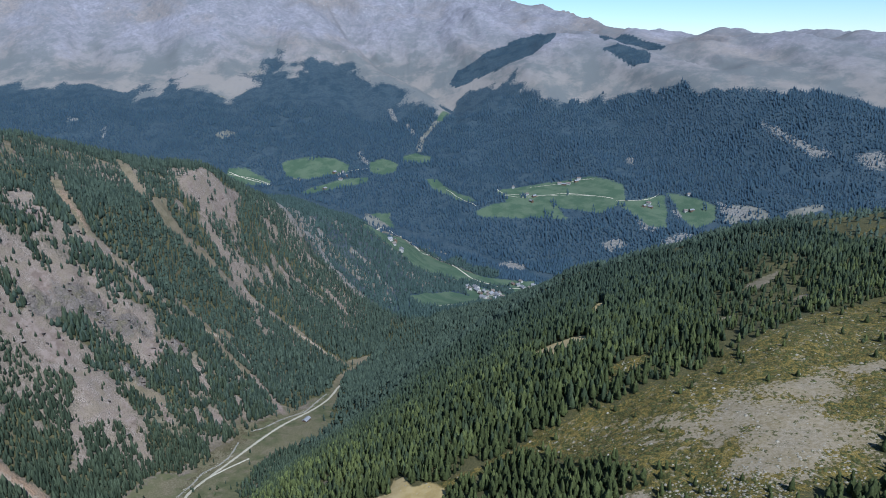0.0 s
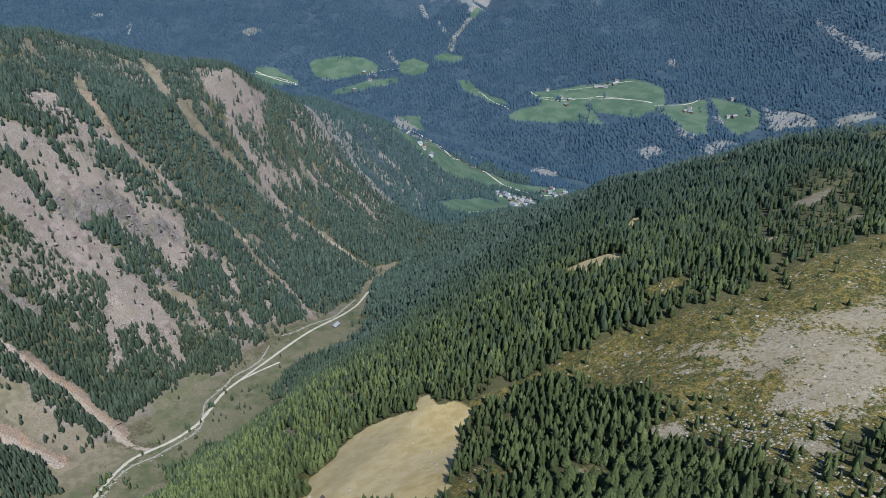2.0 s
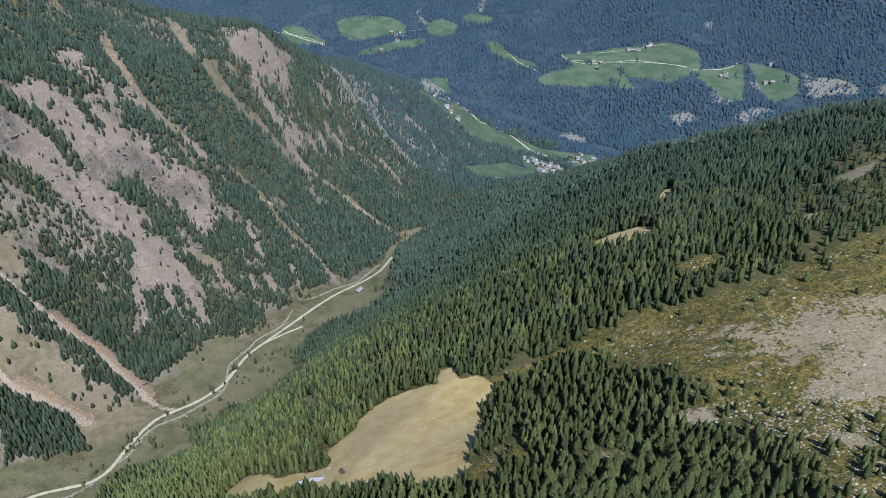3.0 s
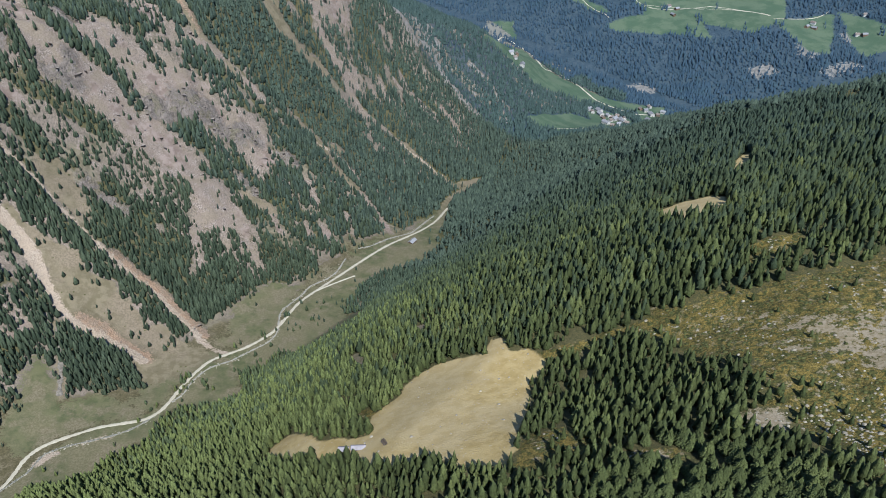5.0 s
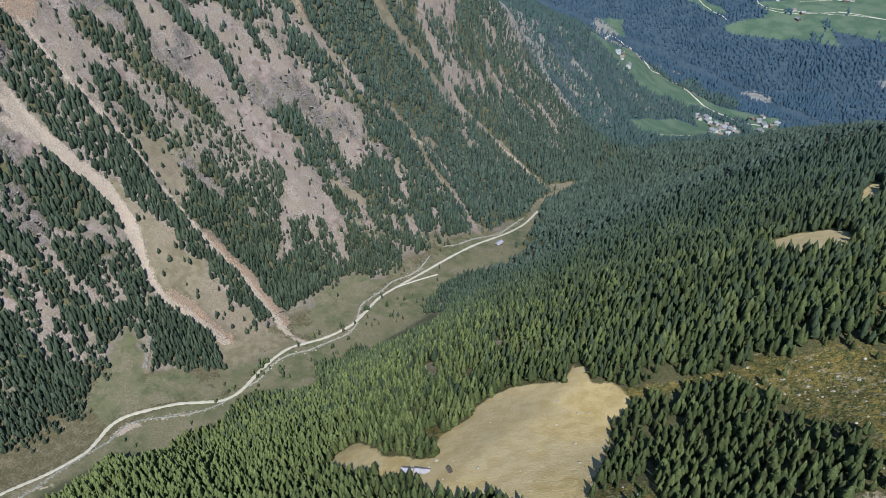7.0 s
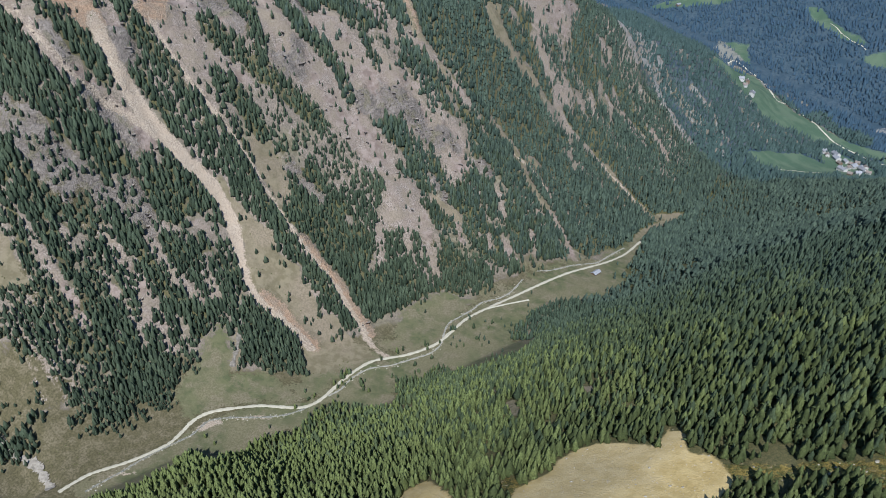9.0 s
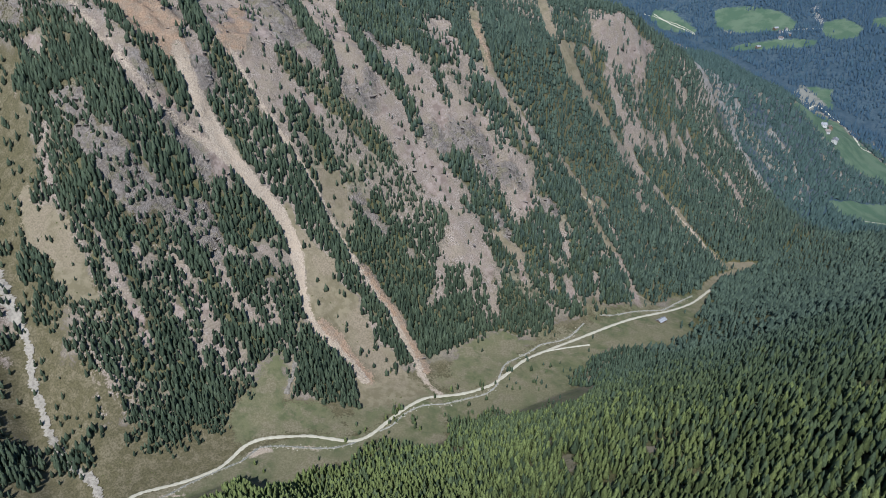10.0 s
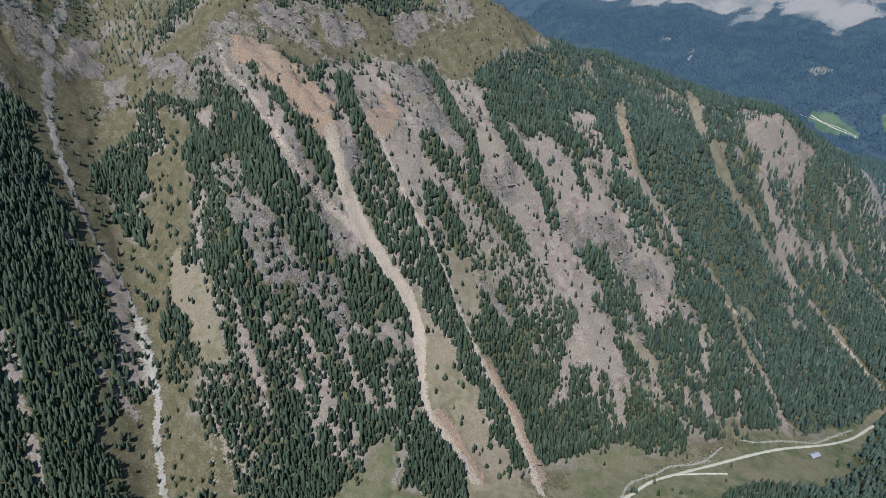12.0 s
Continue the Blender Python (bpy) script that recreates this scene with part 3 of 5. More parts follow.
strip("trees", 22.6, (-642, 694), (-626, 707), (-603, 725), (-588, 732), (-566, 743), (-542, 755))
strip("trees", 18.6, (-735, 883), (-677, 847), (-618, 804), (-589, 804), (-570, 816), (-549, 816), (-537, 811))
strip("trees", 10.6, (-654, 598), (-639, 597), (-627, 598))
strip("trees", 20.5, (-699, 880), (-653, 853), (-610, 845))
strip("trees", 23.5, (-611, 670), (-599, 681), (-576, 684))
strip("trees", 12.4, (-552, 878), (-532, 873))
area("scree", (-635, 944), (-635, 971), (-609, 977), (-567, 948), (-529, 925), (-538, 909), (-582, 914))
strip("fan", 16.8, (-598, 1042), (-551, 987), (-515, 956), (-495, 959), (-481, 963))
area("scree", (-527, 928), (-519, 949), (-493, 971), (-467, 972), (-477, 957), (-498, 943))
strip("grass", 13.7, (-678, 950), (-646, 938))
strip("scree", 11.3, (-460, 970), (-442, 973))
strip("earth", 6.8, (-575, 1015), (-547, 986), (-517, 959))
area("fan", (-507, 1142), (-491, 1162), (-449, 1149), (-426, 1176), (-401, 1168), (-416, 1157), (-443, 1120), (-465, 1110))
strip("fan", 18.4, (-613, 1280), (-548, 1190), (-504, 1139))
area("thin", (-700, 1134), (-648, 1212), (-552, 1233), (-501, 1253), (-472, 1199), (-498, 1172), (-525, 1130), (-574, 1146), (-609, 1117), (-654, 1102))
area("thin", (-441, 880), (-376, 949), (-334, 895), (-339, 755), (-377, 765))
area("thin", (-407, 716), (-378, 754), (-349, 701), (-389, 682))
area("thin", (-347, 832), (-308, 893), (-275, 841), (-314, 765))
area("thin", (-590, 510), (-566, 595), (-511, 546), (-489, 494), (-526, 430), (-576, 454))
area("thin", (-669, 424), (-620, 503), (-540, 441), (-566, 399))
area("thin", (-558, 440), (-511, 522), (-464, 473), (-485, 426))
area("scree", (-501, 1268), (-478, 1282), (-443, 1313), (-431, 1346), (-412, 1360), (-407, 1330), (-404, 1285), (-418, 1264), (-445, 1231), (-464, 1220), (-480, 1214))
strip("scree", 14.8, (-384, 1204), (-355, 1200))
strip("scree", 11.8, (-365, 1262), (-344, 1258))
strip("scree", 11.4, (-333, 1351), (-292, 1363), (-254, 1367))
strip("scree", 15.8, (-434, 1216), (-400, 1211), (-374, 1226))
strip("scree", 16.4, (-365, 1498), (-338, 1503))
strip("scree", 11.7, (-378, 1402), (-359, 1421))
strip("scree", 11.7, (-332, 1390), (-307, 1373))
strip("fan", 14.6, (-410, 1005), (-384, 1014), (-352, 988), (-324, 977), (-298, 970))
strip("scree", 10.3, (-298, 970), (-276, 961), (-252, 930), (-236, 909))
area("fan", (-365, 1023), (-358, 1037), (-346, 1047), (-343, 1015))
area("rock", (-404, 921), (-387, 937), (-374, 934), (-374, 906), (-389, 906))
strip("scree", 10.8, (-364, 914), (-340, 890))
strip("rock", 13.7, (-432, 844), (-410, 840))
strip("fan", 17.0, (-413, 826), (-386, 829))
strip("scree", 12.9, (-318, 852), (-298, 831))
strip("scree", 8.4, (-376, 820), (-362, 803))
strip("scree", 8.1, (-302, 905), (-284, 875))
strip("scree", 6.8, (-341, 842), (-329, 826))
strip("scree", 9.5, (-285, 962), (-270, 957))
strip("earth", 11.1, (-486, 636), (-460, 631), (-434, 628), (-401, 614), (-372, 598))
area("fan", (-576, 609), (-553, 610), (-518, 612), (-482, 604), (-451, 598), (-417, 589), (-376, 578), (-360, 580), (-393, 538), (-416, 536), (-457, 553), (-481, 543), (-511, 558), (-544, 589))
strip("scree", 10.6, (-584, 507), (-557, 502), (-533, 502), (-521, 503))
strip("scree", 9.1, (-562, 468), (-540, 448))
strip("scree", 7.6, (-532, 455), (-514, 446))
strip("scree", 11.4, (-532, 526), (-513, 517))
strip("scree", 14.5, (-593, 518), (-578, 531))
strip("scree", 8.4, (-632, 419), (-596, 414), (-570, 407))
strip("scree", 8.6, (-616, 478), (-583, 474))
strip("scree", 5.5, (-561, 446), (-528, 432))
strip("scree", 6.4, (-658, 427), (-620, 418))
strip("scree", 8.8, (-574, 553), (-558, 565))
strip("scree", 7.0, (-593, 452), (-570, 446))
strip("scree", 6.4, (-637, 450), (-620, 445))
strip("scree", 19.6, (-316, 1520), (-286, 1534), (-264, 1507), (-219, 1497), (-188, 1501))
strip("scree", 11.4, (-257, 1419), (-230, 1412), (-210, 1397))
strip("scree", 11.1, (-318, 1375), (-294, 1378), (-264, 1385))
strip("scree", 11.2, (-182, 1633), (-160, 1623))
strip("scree", 17.7, (-369, 1511), (-344, 1498), (-326, 1492))
strip("scree", 12.6, (-371, 1408), (-356, 1408))
strip("scree", 11.4, (-385, 1240), (-371, 1246))
strip("scree", 10.3, (-359, 1269), (-351, 1253))
strip("fan", 13.7, (-283, 1215), (-255, 1201), (-224, 1203), (-184, 1183))
strip("fan", 15.2, (-180, 1195), (-151, 1242))
strip("fan", 8.6, (-370, 992), (-349, 1028))
strip("scree", 11.2, (-152, 1611), (-131, 1605))
strip("scree", 8.9, (-404, 1269), (-392, 1253))
strip("scree", 12.3, (-312, 1592), (-290, 1567))
strip("scree", 12.8, (-222, 1629), (-188, 1632))
strip("scree", 7.9, (-350, 1300), (-341, 1288))
strip("scree", 8.0, (-326, 1330), (-312, 1315))
# the gentler bank and the open heath
area("meadow", (-475, 289), (-464, 323), (-437, 380), (-433, 418), (-412, 449), (-369, 482), (-358, 525), (-344, 569), (-303, 620), (-296, 679), (-279, 740), (-265, 803), (-228, 881), (-194, 1040), (-175, 1015), (-161, 888), (-175, 836), (-235, 764), (-243, 737), (-239, 718), (-239, 682), (-206, 592), (-287, 591), (-284, 566), (-308, 550), (-271, 483), (-316, 502), (-344, 489), (-351, 476), (-354, 444), (-373, 423), (-375, 406), (-355, 348), (-416, 373), (-389, 335), (-393, 314), (-405, 295))
area("fan", (-283, 502), (-270, 504), (-242, 475), (-248, 465))
area("fan", (-143, 433), (-139, 438), (-119, 414), (-123, 408), (-133, 412))
area("fan", (-95, 448), (-89, 449), (-83, 433), (-88, 432))
area("fan", (-173, 477), (-162, 465), (-150, 436), (-155, 438))
area("heath", (-106, 335), (-94, 340), (-89, 318), (-99, 321))
area("clearing", (-162, 321), (-147, 330), (-132, 317), (-115, 308), (-88, 305), (-91, 328), (-81, 344), (-80, 358), (-69, 376), (-52, 380), (-33, 375), (-33, 397), (-24, 388), (-21, 374), (-7, 374), (0, 357), (-7, 337), (-7, 306), (-9, 273), (-12, 257), (-30, 262), (-63, 273), (-74, 272), (-108, 289), (-140, 300))
strip("fan", 5.3, (-3, 365), (20, 369), (40, 374), (61, 378))
strip("heath", 9.8, (-3, 363), (20, 367), (40, 372), (64, 376))
area("meadow", (-481, 420), (-486, 456), (-500, 496), (-489, 505), (-454, 469), (-427, 490), (-380, 483), (-363, 492), (-367, 479), (-412, 449), (-438, 424), (-451, 408), (-466, 409))
area("meadow", (-367, 649), (-340, 713), (-305, 729), (-308, 666), (-306, 627), (-337, 599), (-356, 612))
area("grass", (-582, 354), (-550, 357), (-510, 335), (-458, 354), (-441, 377), (-464, 329), (-485, 291), (-510, 282))
area("grass", (-279, 860), (-211, 937), (-259, 830), (-301, 739), (-309, 705), (-308, 754), (-284, 810))
area("fan", (-428, 533), (-407, 555), (-341, 587), (-348, 551), (-361, 529), (-364, 494), (-394, 516))
strip("stream", 1.9, (-193, 1018), (-203, 970), (-210, 932), (-224, 910), (-238, 887), (-253, 857), (-267, 840))
strip("stream", 1.7, (-275, 807), (-276, 771), (-283, 749), (-296, 728), (-299, 709), (-306, 683), (-310, 665), (-304, 643), (-299, 624), (-302, 606), (-310, 594), (-321, 577), (-329, 566), (-344, 551), (-351, 529), (-351, 510), (-356, 496))
strip("stream", 2.0, (-363, 474), (-375, 454), (-395, 438), (-418, 424), (-433, 410), (-433, 390), (-441, 370), (-449, 346), (-452, 330), (-457, 312), (-460, 298))
strip("road", 5.2, (-228, 1733), (-234, 2329), (-170, 2319), (-102, 2214), (-67, 2066), (-36, 2110), (30, 2060), (88, 1980), (146, 1947), (195, 1922), (257, 1939))
area("fan", (-199, 1748), (-163, 1817), (-123, 1827), (-86, 1854), (-114, 1908), (-153, 1911))
area("fan", (-240, 1765), (-292, 2511), (-198, 2503), (-189, 2414), (-226, 2340), (-214, 1787))
area("village", (202, 1978), (284, 2008), (200, 1374), (209, 1826))
area("thin", (-722, 1127), (-701, 1183), (-637, 1220), (-468, 1241), (-458, 1233), (-596, 1131), (-668, 1032))
strip("fan", 11.0, (-704, 1108), (-669, 1065))
strip("fan", 11.7, (-636, 1217), (-598, 1208))
strip("fan", 10.4, (-553, 1263), (-501, 1246))
strip("fan", 12.8, (-695, 1164), (-677, 1162))
area("gravel", (-435, 399), (-434, 410), (-422, 421), (-419, 414), (-428, 399))
strip("gravel", 3.3, (-458, 319), (-452, 325), (-441, 332))
strip("gravel", 4.0, (-411, 425), (-400, 435), (-386, 443))
area("heath", (54, 383), (71, 384), (87, 389), (104, 391), (132, 390), (151, 401), (185, 408), (202, 415), (221, 423), (258, 451), (142, 215), (125, 215), (116, 229), (113, 247), (111, 270), (104, 286), (95, 301), (87, 324), (65, 342), (55, 364))
area("heath", (237, 434), (280, 463), (299, 461), (319, 465), (191, 255), (156, 264), (166, 352))
strip("heath", 5.3, (261, 507), (287, 516), (305, 500), (352, 517))
strip("heath", 7.7, (397, 665), (427, 679), (461, 693))
strip("heath", 3.8, (218, 487), (244, 498), (262, 496))
strip("heath", 4.0, (321, 583), (361, 584), (393, 584))
area("fan", (208, 342), (229, 358), (252, 356), (215, 294), (202, 303), (196, 317))
strip("fan", 4.3, (82, 384), (98, 386), (114, 381), (142, 374))
strip("fan", 4.2, (175, 381), (216, 390), (247, 397), (279, 401))
strip("fan", 3.1, (142, 393), (168, 389), (188, 382))
strip("fan", 2.5, (-10, 530), (8, 537), (23, 541))
strip("heath", 4.4, (63, 538), (74, 529), (85, 520))
area("alp", (151, 317), (168, 334), (194, 345), (231, 360), (208, 342), (196, 317), (202, 303), (215, 294), (208, 282), (189, 289), (167, 276), (145, 279), (144, 290), (153, 301))
area("alp", (238, 368), (242, 358), (255, 361), (250, 353), (231, 355))
strip("alp", 2.4, (85, 372), (109, 358), (131, 345))
strip("alp", 3.0, (102, 352), (132, 339), (155, 329))
strip("alp", 3.2, (110, 328), (135, 322), (148, 311))
strip("alp", 1.8, (124, 314), (143, 309))
strip("alp", 1.9, (92, 360), (101, 349))
strip("alp", 2.9, (130, 334), (143, 324), (152, 320))
area("alp", (140, 335), (160, 342), (176, 346), (194, 347), (208, 350), (180, 292), (162, 285), (144, 280), (142, 286), (154, 299), (149, 313))
area("alp", (84, 287), (93, 287), (99, 283), (98, 277), (91, 275), (85, 278))
area("alp", (129, 256), (143, 259), (153, 253), (147, 242), (137, 245))
area("heath", (33, 263), (43, 265), (55, 264), (58, 257), (46, 254), (34, 253))
strip("heath", 2.4, (47, 257), (62, 251), (75, 244))
area("heath", (-10, 256), (-4, 281), (9, 273), (4, 252), (-3, 241))
strip("fan", 15.0, (-183, 1032), (-183, 1112), (-170, 1167), (-156, 1208), (-141, 1249))
area("heath", (-8, 262), (0, 280), (11, 286), (17, 275), (31, 272), (42, 267))
area("thin", (-11, 261), (-2, 284), (11, 291), (18, 275), (33, 273), (48, 267))
area("ochre", (-14, 352), (-6, 342), (-5, 315), (-6, 292), (-9, 282), (-16, 320))
area("alp", (87, 288), (99, 286), (99, 277), (86, 275))
area("alp", (41, 265), (50, 260), (50, 255), (40, 258))
area("thin", (96, 306), (118, 293), (137, 279), (157, 273), (174, 278), (142, 215), (118, 216), (118, 233), (109, 265))
area("thin", (241, 606), (379, 688), (258, 451), (186, 411))
area("ochre", (71, 535), (95, 548), (111, 543), (120, 533), (112, 489), (93, 489), (75, 501))
area("ochre", (132, 575), (150, 642), (162, 660), (162, 644), (144, 593))
area("fan", (268, 575), (302, 593), (310, 596), (285, 566), (262, 550))
area("fan", (272, 504), (291, 516), (281, 497))
area("heath", (113, 429), (127, 435), (141, 436), (139, 422), (122, 415))
area("alp", (213, 498), (227, 495), (218, 478), (207, 480))
area("heath", (109, 416), (115, 416), (112, 407))
strip("heath", 2.8, (178, 551), (203, 560), (221, 570))
area("alp", (-2258, 3608), (-2119, 3607), (-1964, 3588), (-1882, 3598), (-1717, 3610), (-1644, 3603), (-1474, 3572), (-1460, 3657), (-1429, 3746), (-1314, 3617), (-1183, 3558), (-1083, 3521), (-1019, 3585), (-983, 3684), (-1061, 3765), (-971, 3874), (-932, 4025), (-866, 3876), (-793, 3776), (-688, 3876), (-573, 3929), (-439, 3835), (-306, 3693), (-182, 3561), (-65, 3403), (-21, 3371), (7, 3422), (48, 3622), (196, 3682), (332, 3560), (448, 3464), (505, 3366), (578, 3307), (688, 3313), (770, 3332), (851, 3348), (954, 3237), (1048, 3130), (1132, 3012), (1404, 2943), (1525, 2843), (1720, 2715), (2046, 2595), (3900, 4990), (-3500, 4990), (-3500, 3400))
# three dark woods added as stand-ins for cloud shadows on the mountainsides
area("trees", (35, 3824), (84, 3953), (209, 3963), (377, 4100), (542, 4139), (656, 4248), (616, 3885), (529, 3798), (407, 3756), (289, 3751), (171, 3791), (80, 3769))
area("trees", (801, 3669), (891, 3688), (991, 3727), (1034, 3564), (998, 3428), (922, 3442), (867, 3571))
area("trees", (839, 3859), (994, 3995), (1105, 3827), (1140, 3645), (1108, 3625), (1007, 3794), (852, 3775))
strip("fan", 24.7, (-103, 2998), (-93, 3169), (-50, 3281), (-15, 3329))
strip("meadow", 30.0, (-15, 3329), (18, 3445))
strip("scree", 19.9, (-1554, 3992), (-1467, 3869), (-1393, 3780))
area("scree", (-1105, 3821), (-1016, 3898), (-946, 3784), (-1027, 3748))
area("fan", (-1186, 3620), (-1037, 3662), (-994, 3604), (-1078, 3533), (-1140, 3556))
area("scree", (519, 2196), (587, 2210), (608, 2162), (547, 2150))
area("scree", (674, 2298), (733, 2266), (707, 2204), (668, 2237))
area("scree", (713, 2158), (810, 2203), (837, 2171), (738, 2119))
area("scree", (157, 2112), (226, 2164), (287, 2125), (209, 2077))
area("scree", (817, 2383), (890, 2365), (867, 2322), (812, 2330))
area("scree", (964, 2354), (1049, 2275), (1015, 2233), (951, 2289))
strip("scree", 16.4, (-264, 3491), (-230, 3387))
strip("scree", 15.7, (-174, 3352), (-128, 3208))
strip("scree", 17.0, (-366, 2990), (-319, 2879))
strip("scree", 13.5, (-1568, 3214), (-1545, 3136))
strip("scree", 14.0, (-1764, 3273), (-1702, 3252))
strip("scree", 14.2, (1304, 2728), (1334, 2641), (1370, 2533))
strip("scree", 11.5, (1279, 2777), (1298, 2682))


def inside(corners, x, y):
    """Signed distance to a closed outline, positive inside."""
    n = len(corners)
    best, odd = np.full(x.shape, 1e18), np.zeros(x.shape, bool)
    for i in range(n):
        (ax, ay), (bx, by) = corners[i], corners[(i + 1) % n]
        ux, uy = bx - ax, by - ay
        k = np.clip(((x - ax) * ux + (y - ay) * uy) / max(ux * ux + uy * uy, 1e-9), 0, 1)
        best = np.minimum(best, (x - ax - k * ux) ** 2 + (y - ay - k * uy) ** 2)
        if ay != by:
            odd ^= ((ay > y) != (by > y)) & (x < ax + (y - ay) * ux / (by - ay))
    return np.sqrt(best) * np.where(odd, 1, -1)


def cover(x, y):
    """How far each place lies inside each kind of cover, from 0 to 1; 0.5 is its edge."""
    out = {k: np.zeros(x.shape) for k in ("gravel", "rock", "fan", "meadow", "heath", "earth", "scree", "alp", "grass", "ochre", "trees", "thin")}
    ragged = value_noise(x, y, 16, 51) * 4 + value_noise(x, y, 6, 52) * 1.5 + (value_noise(x, y, 130, 57) * 22 + value_noise(x, y, 45, 58) * 14) * smooth(1900, 2300, y)
    for kind, corners, width in PATCHES:
        if kind in ("road", "stream", "torrent"):
            continue
        key = {"chute": "gravel", "track": "gravel", "village": "meadow", "clearing": "ochre"}.get(kind, kind)
        lo, hi = corners.min(0) - 40, corners.max(0) + 40
        pick = (x > lo[0]) & (x < hi[0]) & (y > lo[1]) & (y < hi[1])
        if not pick.any():
            continue
        px, py = x[pick], y[pick]
        rough = {"rock": 2.6, "scree": 2.8, "earth": 2.0, "heath": 2.0, "grass": 3.0, "fan": 1.6, "chute": 1.6, "gravel": 1.6, "trees": 1.2, "thin": 2.0, "meadow": 1.2, "alp": 3.0, "clearing": 0.8}.get(kind, 0.35)
        if kind != "alp" and corners[:, 1].mean() > 1900:
            rough = min(rough, 0.3)
        if width is None:
            sd = inside(corners, px, py) + ragged[pick] * rough * np.clip(np.ptp(corners, axis=0).min() / 60, 0.15, 1)
        else:
            sd = width / 2 - np.abs(along(corners, px, py)[1]) + ragged[pick] * 0.15 * rough * min(1, width / 10)
        soft = 5.0 + 5.0 * smooth(1500, 2400, corners[:, 1].mean()) + (14.0 if kind in ("scree", "heath", "grass", "alp") and width is None and np.ptp(corners, axis=0).min() > 60 else 0.0)
        if kind == "alp" and corners[:, 1].mean() < 1500 and np.ptp(corners, axis=0).min() > 25:
            soft = 20.0
        if kind == "meadow" and corners[:, 1].mean() < 1500:
            soft = 11.0
        if kind == "alp" and corners[:, 1].mean() > 2000:
            soft = 40.0
        if kind == "alp" and width is not None:
            soft = 2.6
        out[key][pick] = np.maximum(out[key][pick], np.clip(0.5 + sd / (2 * soft), 0, 1))
    # no open alp under the woods that stand in for cloud shadow
    out["alp"] = out["alp"] * (1 - smooth(0.3, 0.6, out["trees"]) * (y > 2500))
    return out


def wooded(x, y, z, c):
    """How thickly conifers stand, 0 to 1."""
    s, d = along(AXIS, x, y)
    m = along(MAIN, x, y)[1]
    rd = along(RAVINE, x, y)[1]
    # strips down the fall line on the steep flank
    u = s + 0.28 * d
    streak = value_noise(u, d * 0.16, 34, 41) + 0.7 * value_noise(u, d * 0.3, 15, 42) + 0.3 * value_noise(x, y, 9, 43)
    foot = np.interp(s, (700, 890, 1080, 1230, 1330, 1540, 1620, 1700), (40, 30, 34, 30, 22, 14, 5, -30))
    lower = smooth(foot - 6, foot + 16, d + 12 * value_noise(x, y, 30, 44))
    gap = -1.1 + 0.12 * smooth(1150, 1000, s)
    left = 0.93 * lower * smooth(gap - 0.2, gap + 0.2, streak) * smooth(470, 430, z + 40 * value_noise(x, y, 80, 45))
    left = left * (1 - 0.4 * smooth(0.3, 0.7, c["thin"]) * smooth(-0.1, -0.5, streak))
    dark_side = smooth(36, 54, np.where((rd > 0) & (s < 905), rd, 0)) * smooth(620, 480, z) * smooth(-2.0, -1.75, streak)
    left = np.maximum(np.maximum(left, dark_side), 0.07 * lower * smooth(420, 300, z))
    left = np.maximum(left, 0.9 * smooth(1600, 1700, s) * smooth(110, 70, d))
    bank = np.interp(s, (880, 950, 1000, 1500, 1600, 1700), (16, 14, 14, 12, 5, -30))
    right = smooth(bank - 8, bank + 8, -d) * (1 - 0.25 * smooth(470, 640, -d)) * (1 - 0.55 * smooth(0.3, 0.7, c["thin"])) * smooth(-1.1, -0.75, value_noise(x, y, 20, 47) + 0.5 * value_noise(x, y, 60, 48)) * smooth(-1.0, -0.75, value_noise(x, y, 11, 53))
    near = np.where(d > 0, left, right)
    bare = 0.8 * smooth(-0.45, -0.85, value_noise(x, y, 70, 49) + 0.4 * value_noise(x, y, 25, 50))
    far = smooth(8, 30, np.abs(m)) * smooth(560, 480, z) * (1 - bare)
    lone = 0.15 * smooth(0.1, 0.6, value_noise(x, y, 22, 54)) * (smooth(90, 60, np.abs(d)) * smooth(22, 30, np.abs(d)) * (1 + value_noise(x, y, 28, 56)) * smooth(990, 1050, s) * smooth(1900, 1700, s)) * smooth(0.6, 0.4, c["gravel"]) * (m < -60)
    w = np.where(m > -60, far, near)
    # thin out on open ground
    more = 0.2 * smooth(1130, 1000, s) * smooth(340, 260, z) * (d > 0)
    for kind, left_over in (("gravel", 0), ("rock", 0.12 + more), ("fan", 0.05), ("meadow", 0.02), ("heath", 0.03 + 0.5 * c["thin"]), ("earth", 0.02), ("scree", 0.11 + more), ("grass", 0.07), ("ochre", 0.0), ("alp", 0.0)):
        keep = np.where(y < 1500, left_over, 0.55 if kind in ("fan", "scree") else 0.0)
        w = w * (1 - (1 - keep) * smooth(0.3, 0.6, c[kind]))
    gate = 0.95 * smooth(-1.6, -1.1, streak) * smooth(0.6, 0.4, c["gravel"])
    w = np.maximum(w, lone)
    w = np.maximum(w, 0.10 * smooth(0.35, 0.7, value_noise(x, y, 26, 39)) * smooth(150, 120, d) * smooth(30, 50, d) * smooth(840, 870, s) * smooth(1010, 980, s) * smooth(0.5, 0.3, np.maximum(c["gravel"], c["alp"])))
    # thick growth in the far woods that stand in for cloud shadow
    w = np.maximum(w, smooth(0.35, 0.6, c["trees"]) * (y > 2500))
    # hedges and clumps among the far meadows
    w = np.maximum(w, 0.8 * smooth(0.62, 0.75, value_noise(x * 1.0, y * 0.45, 34, 59)) * (c["meadow"] > 0.5) * (y > 2150))
    return np.where(d > 0, np.maximum(w, gate * smooth(0.35, 0.6, c["trees"])), w)


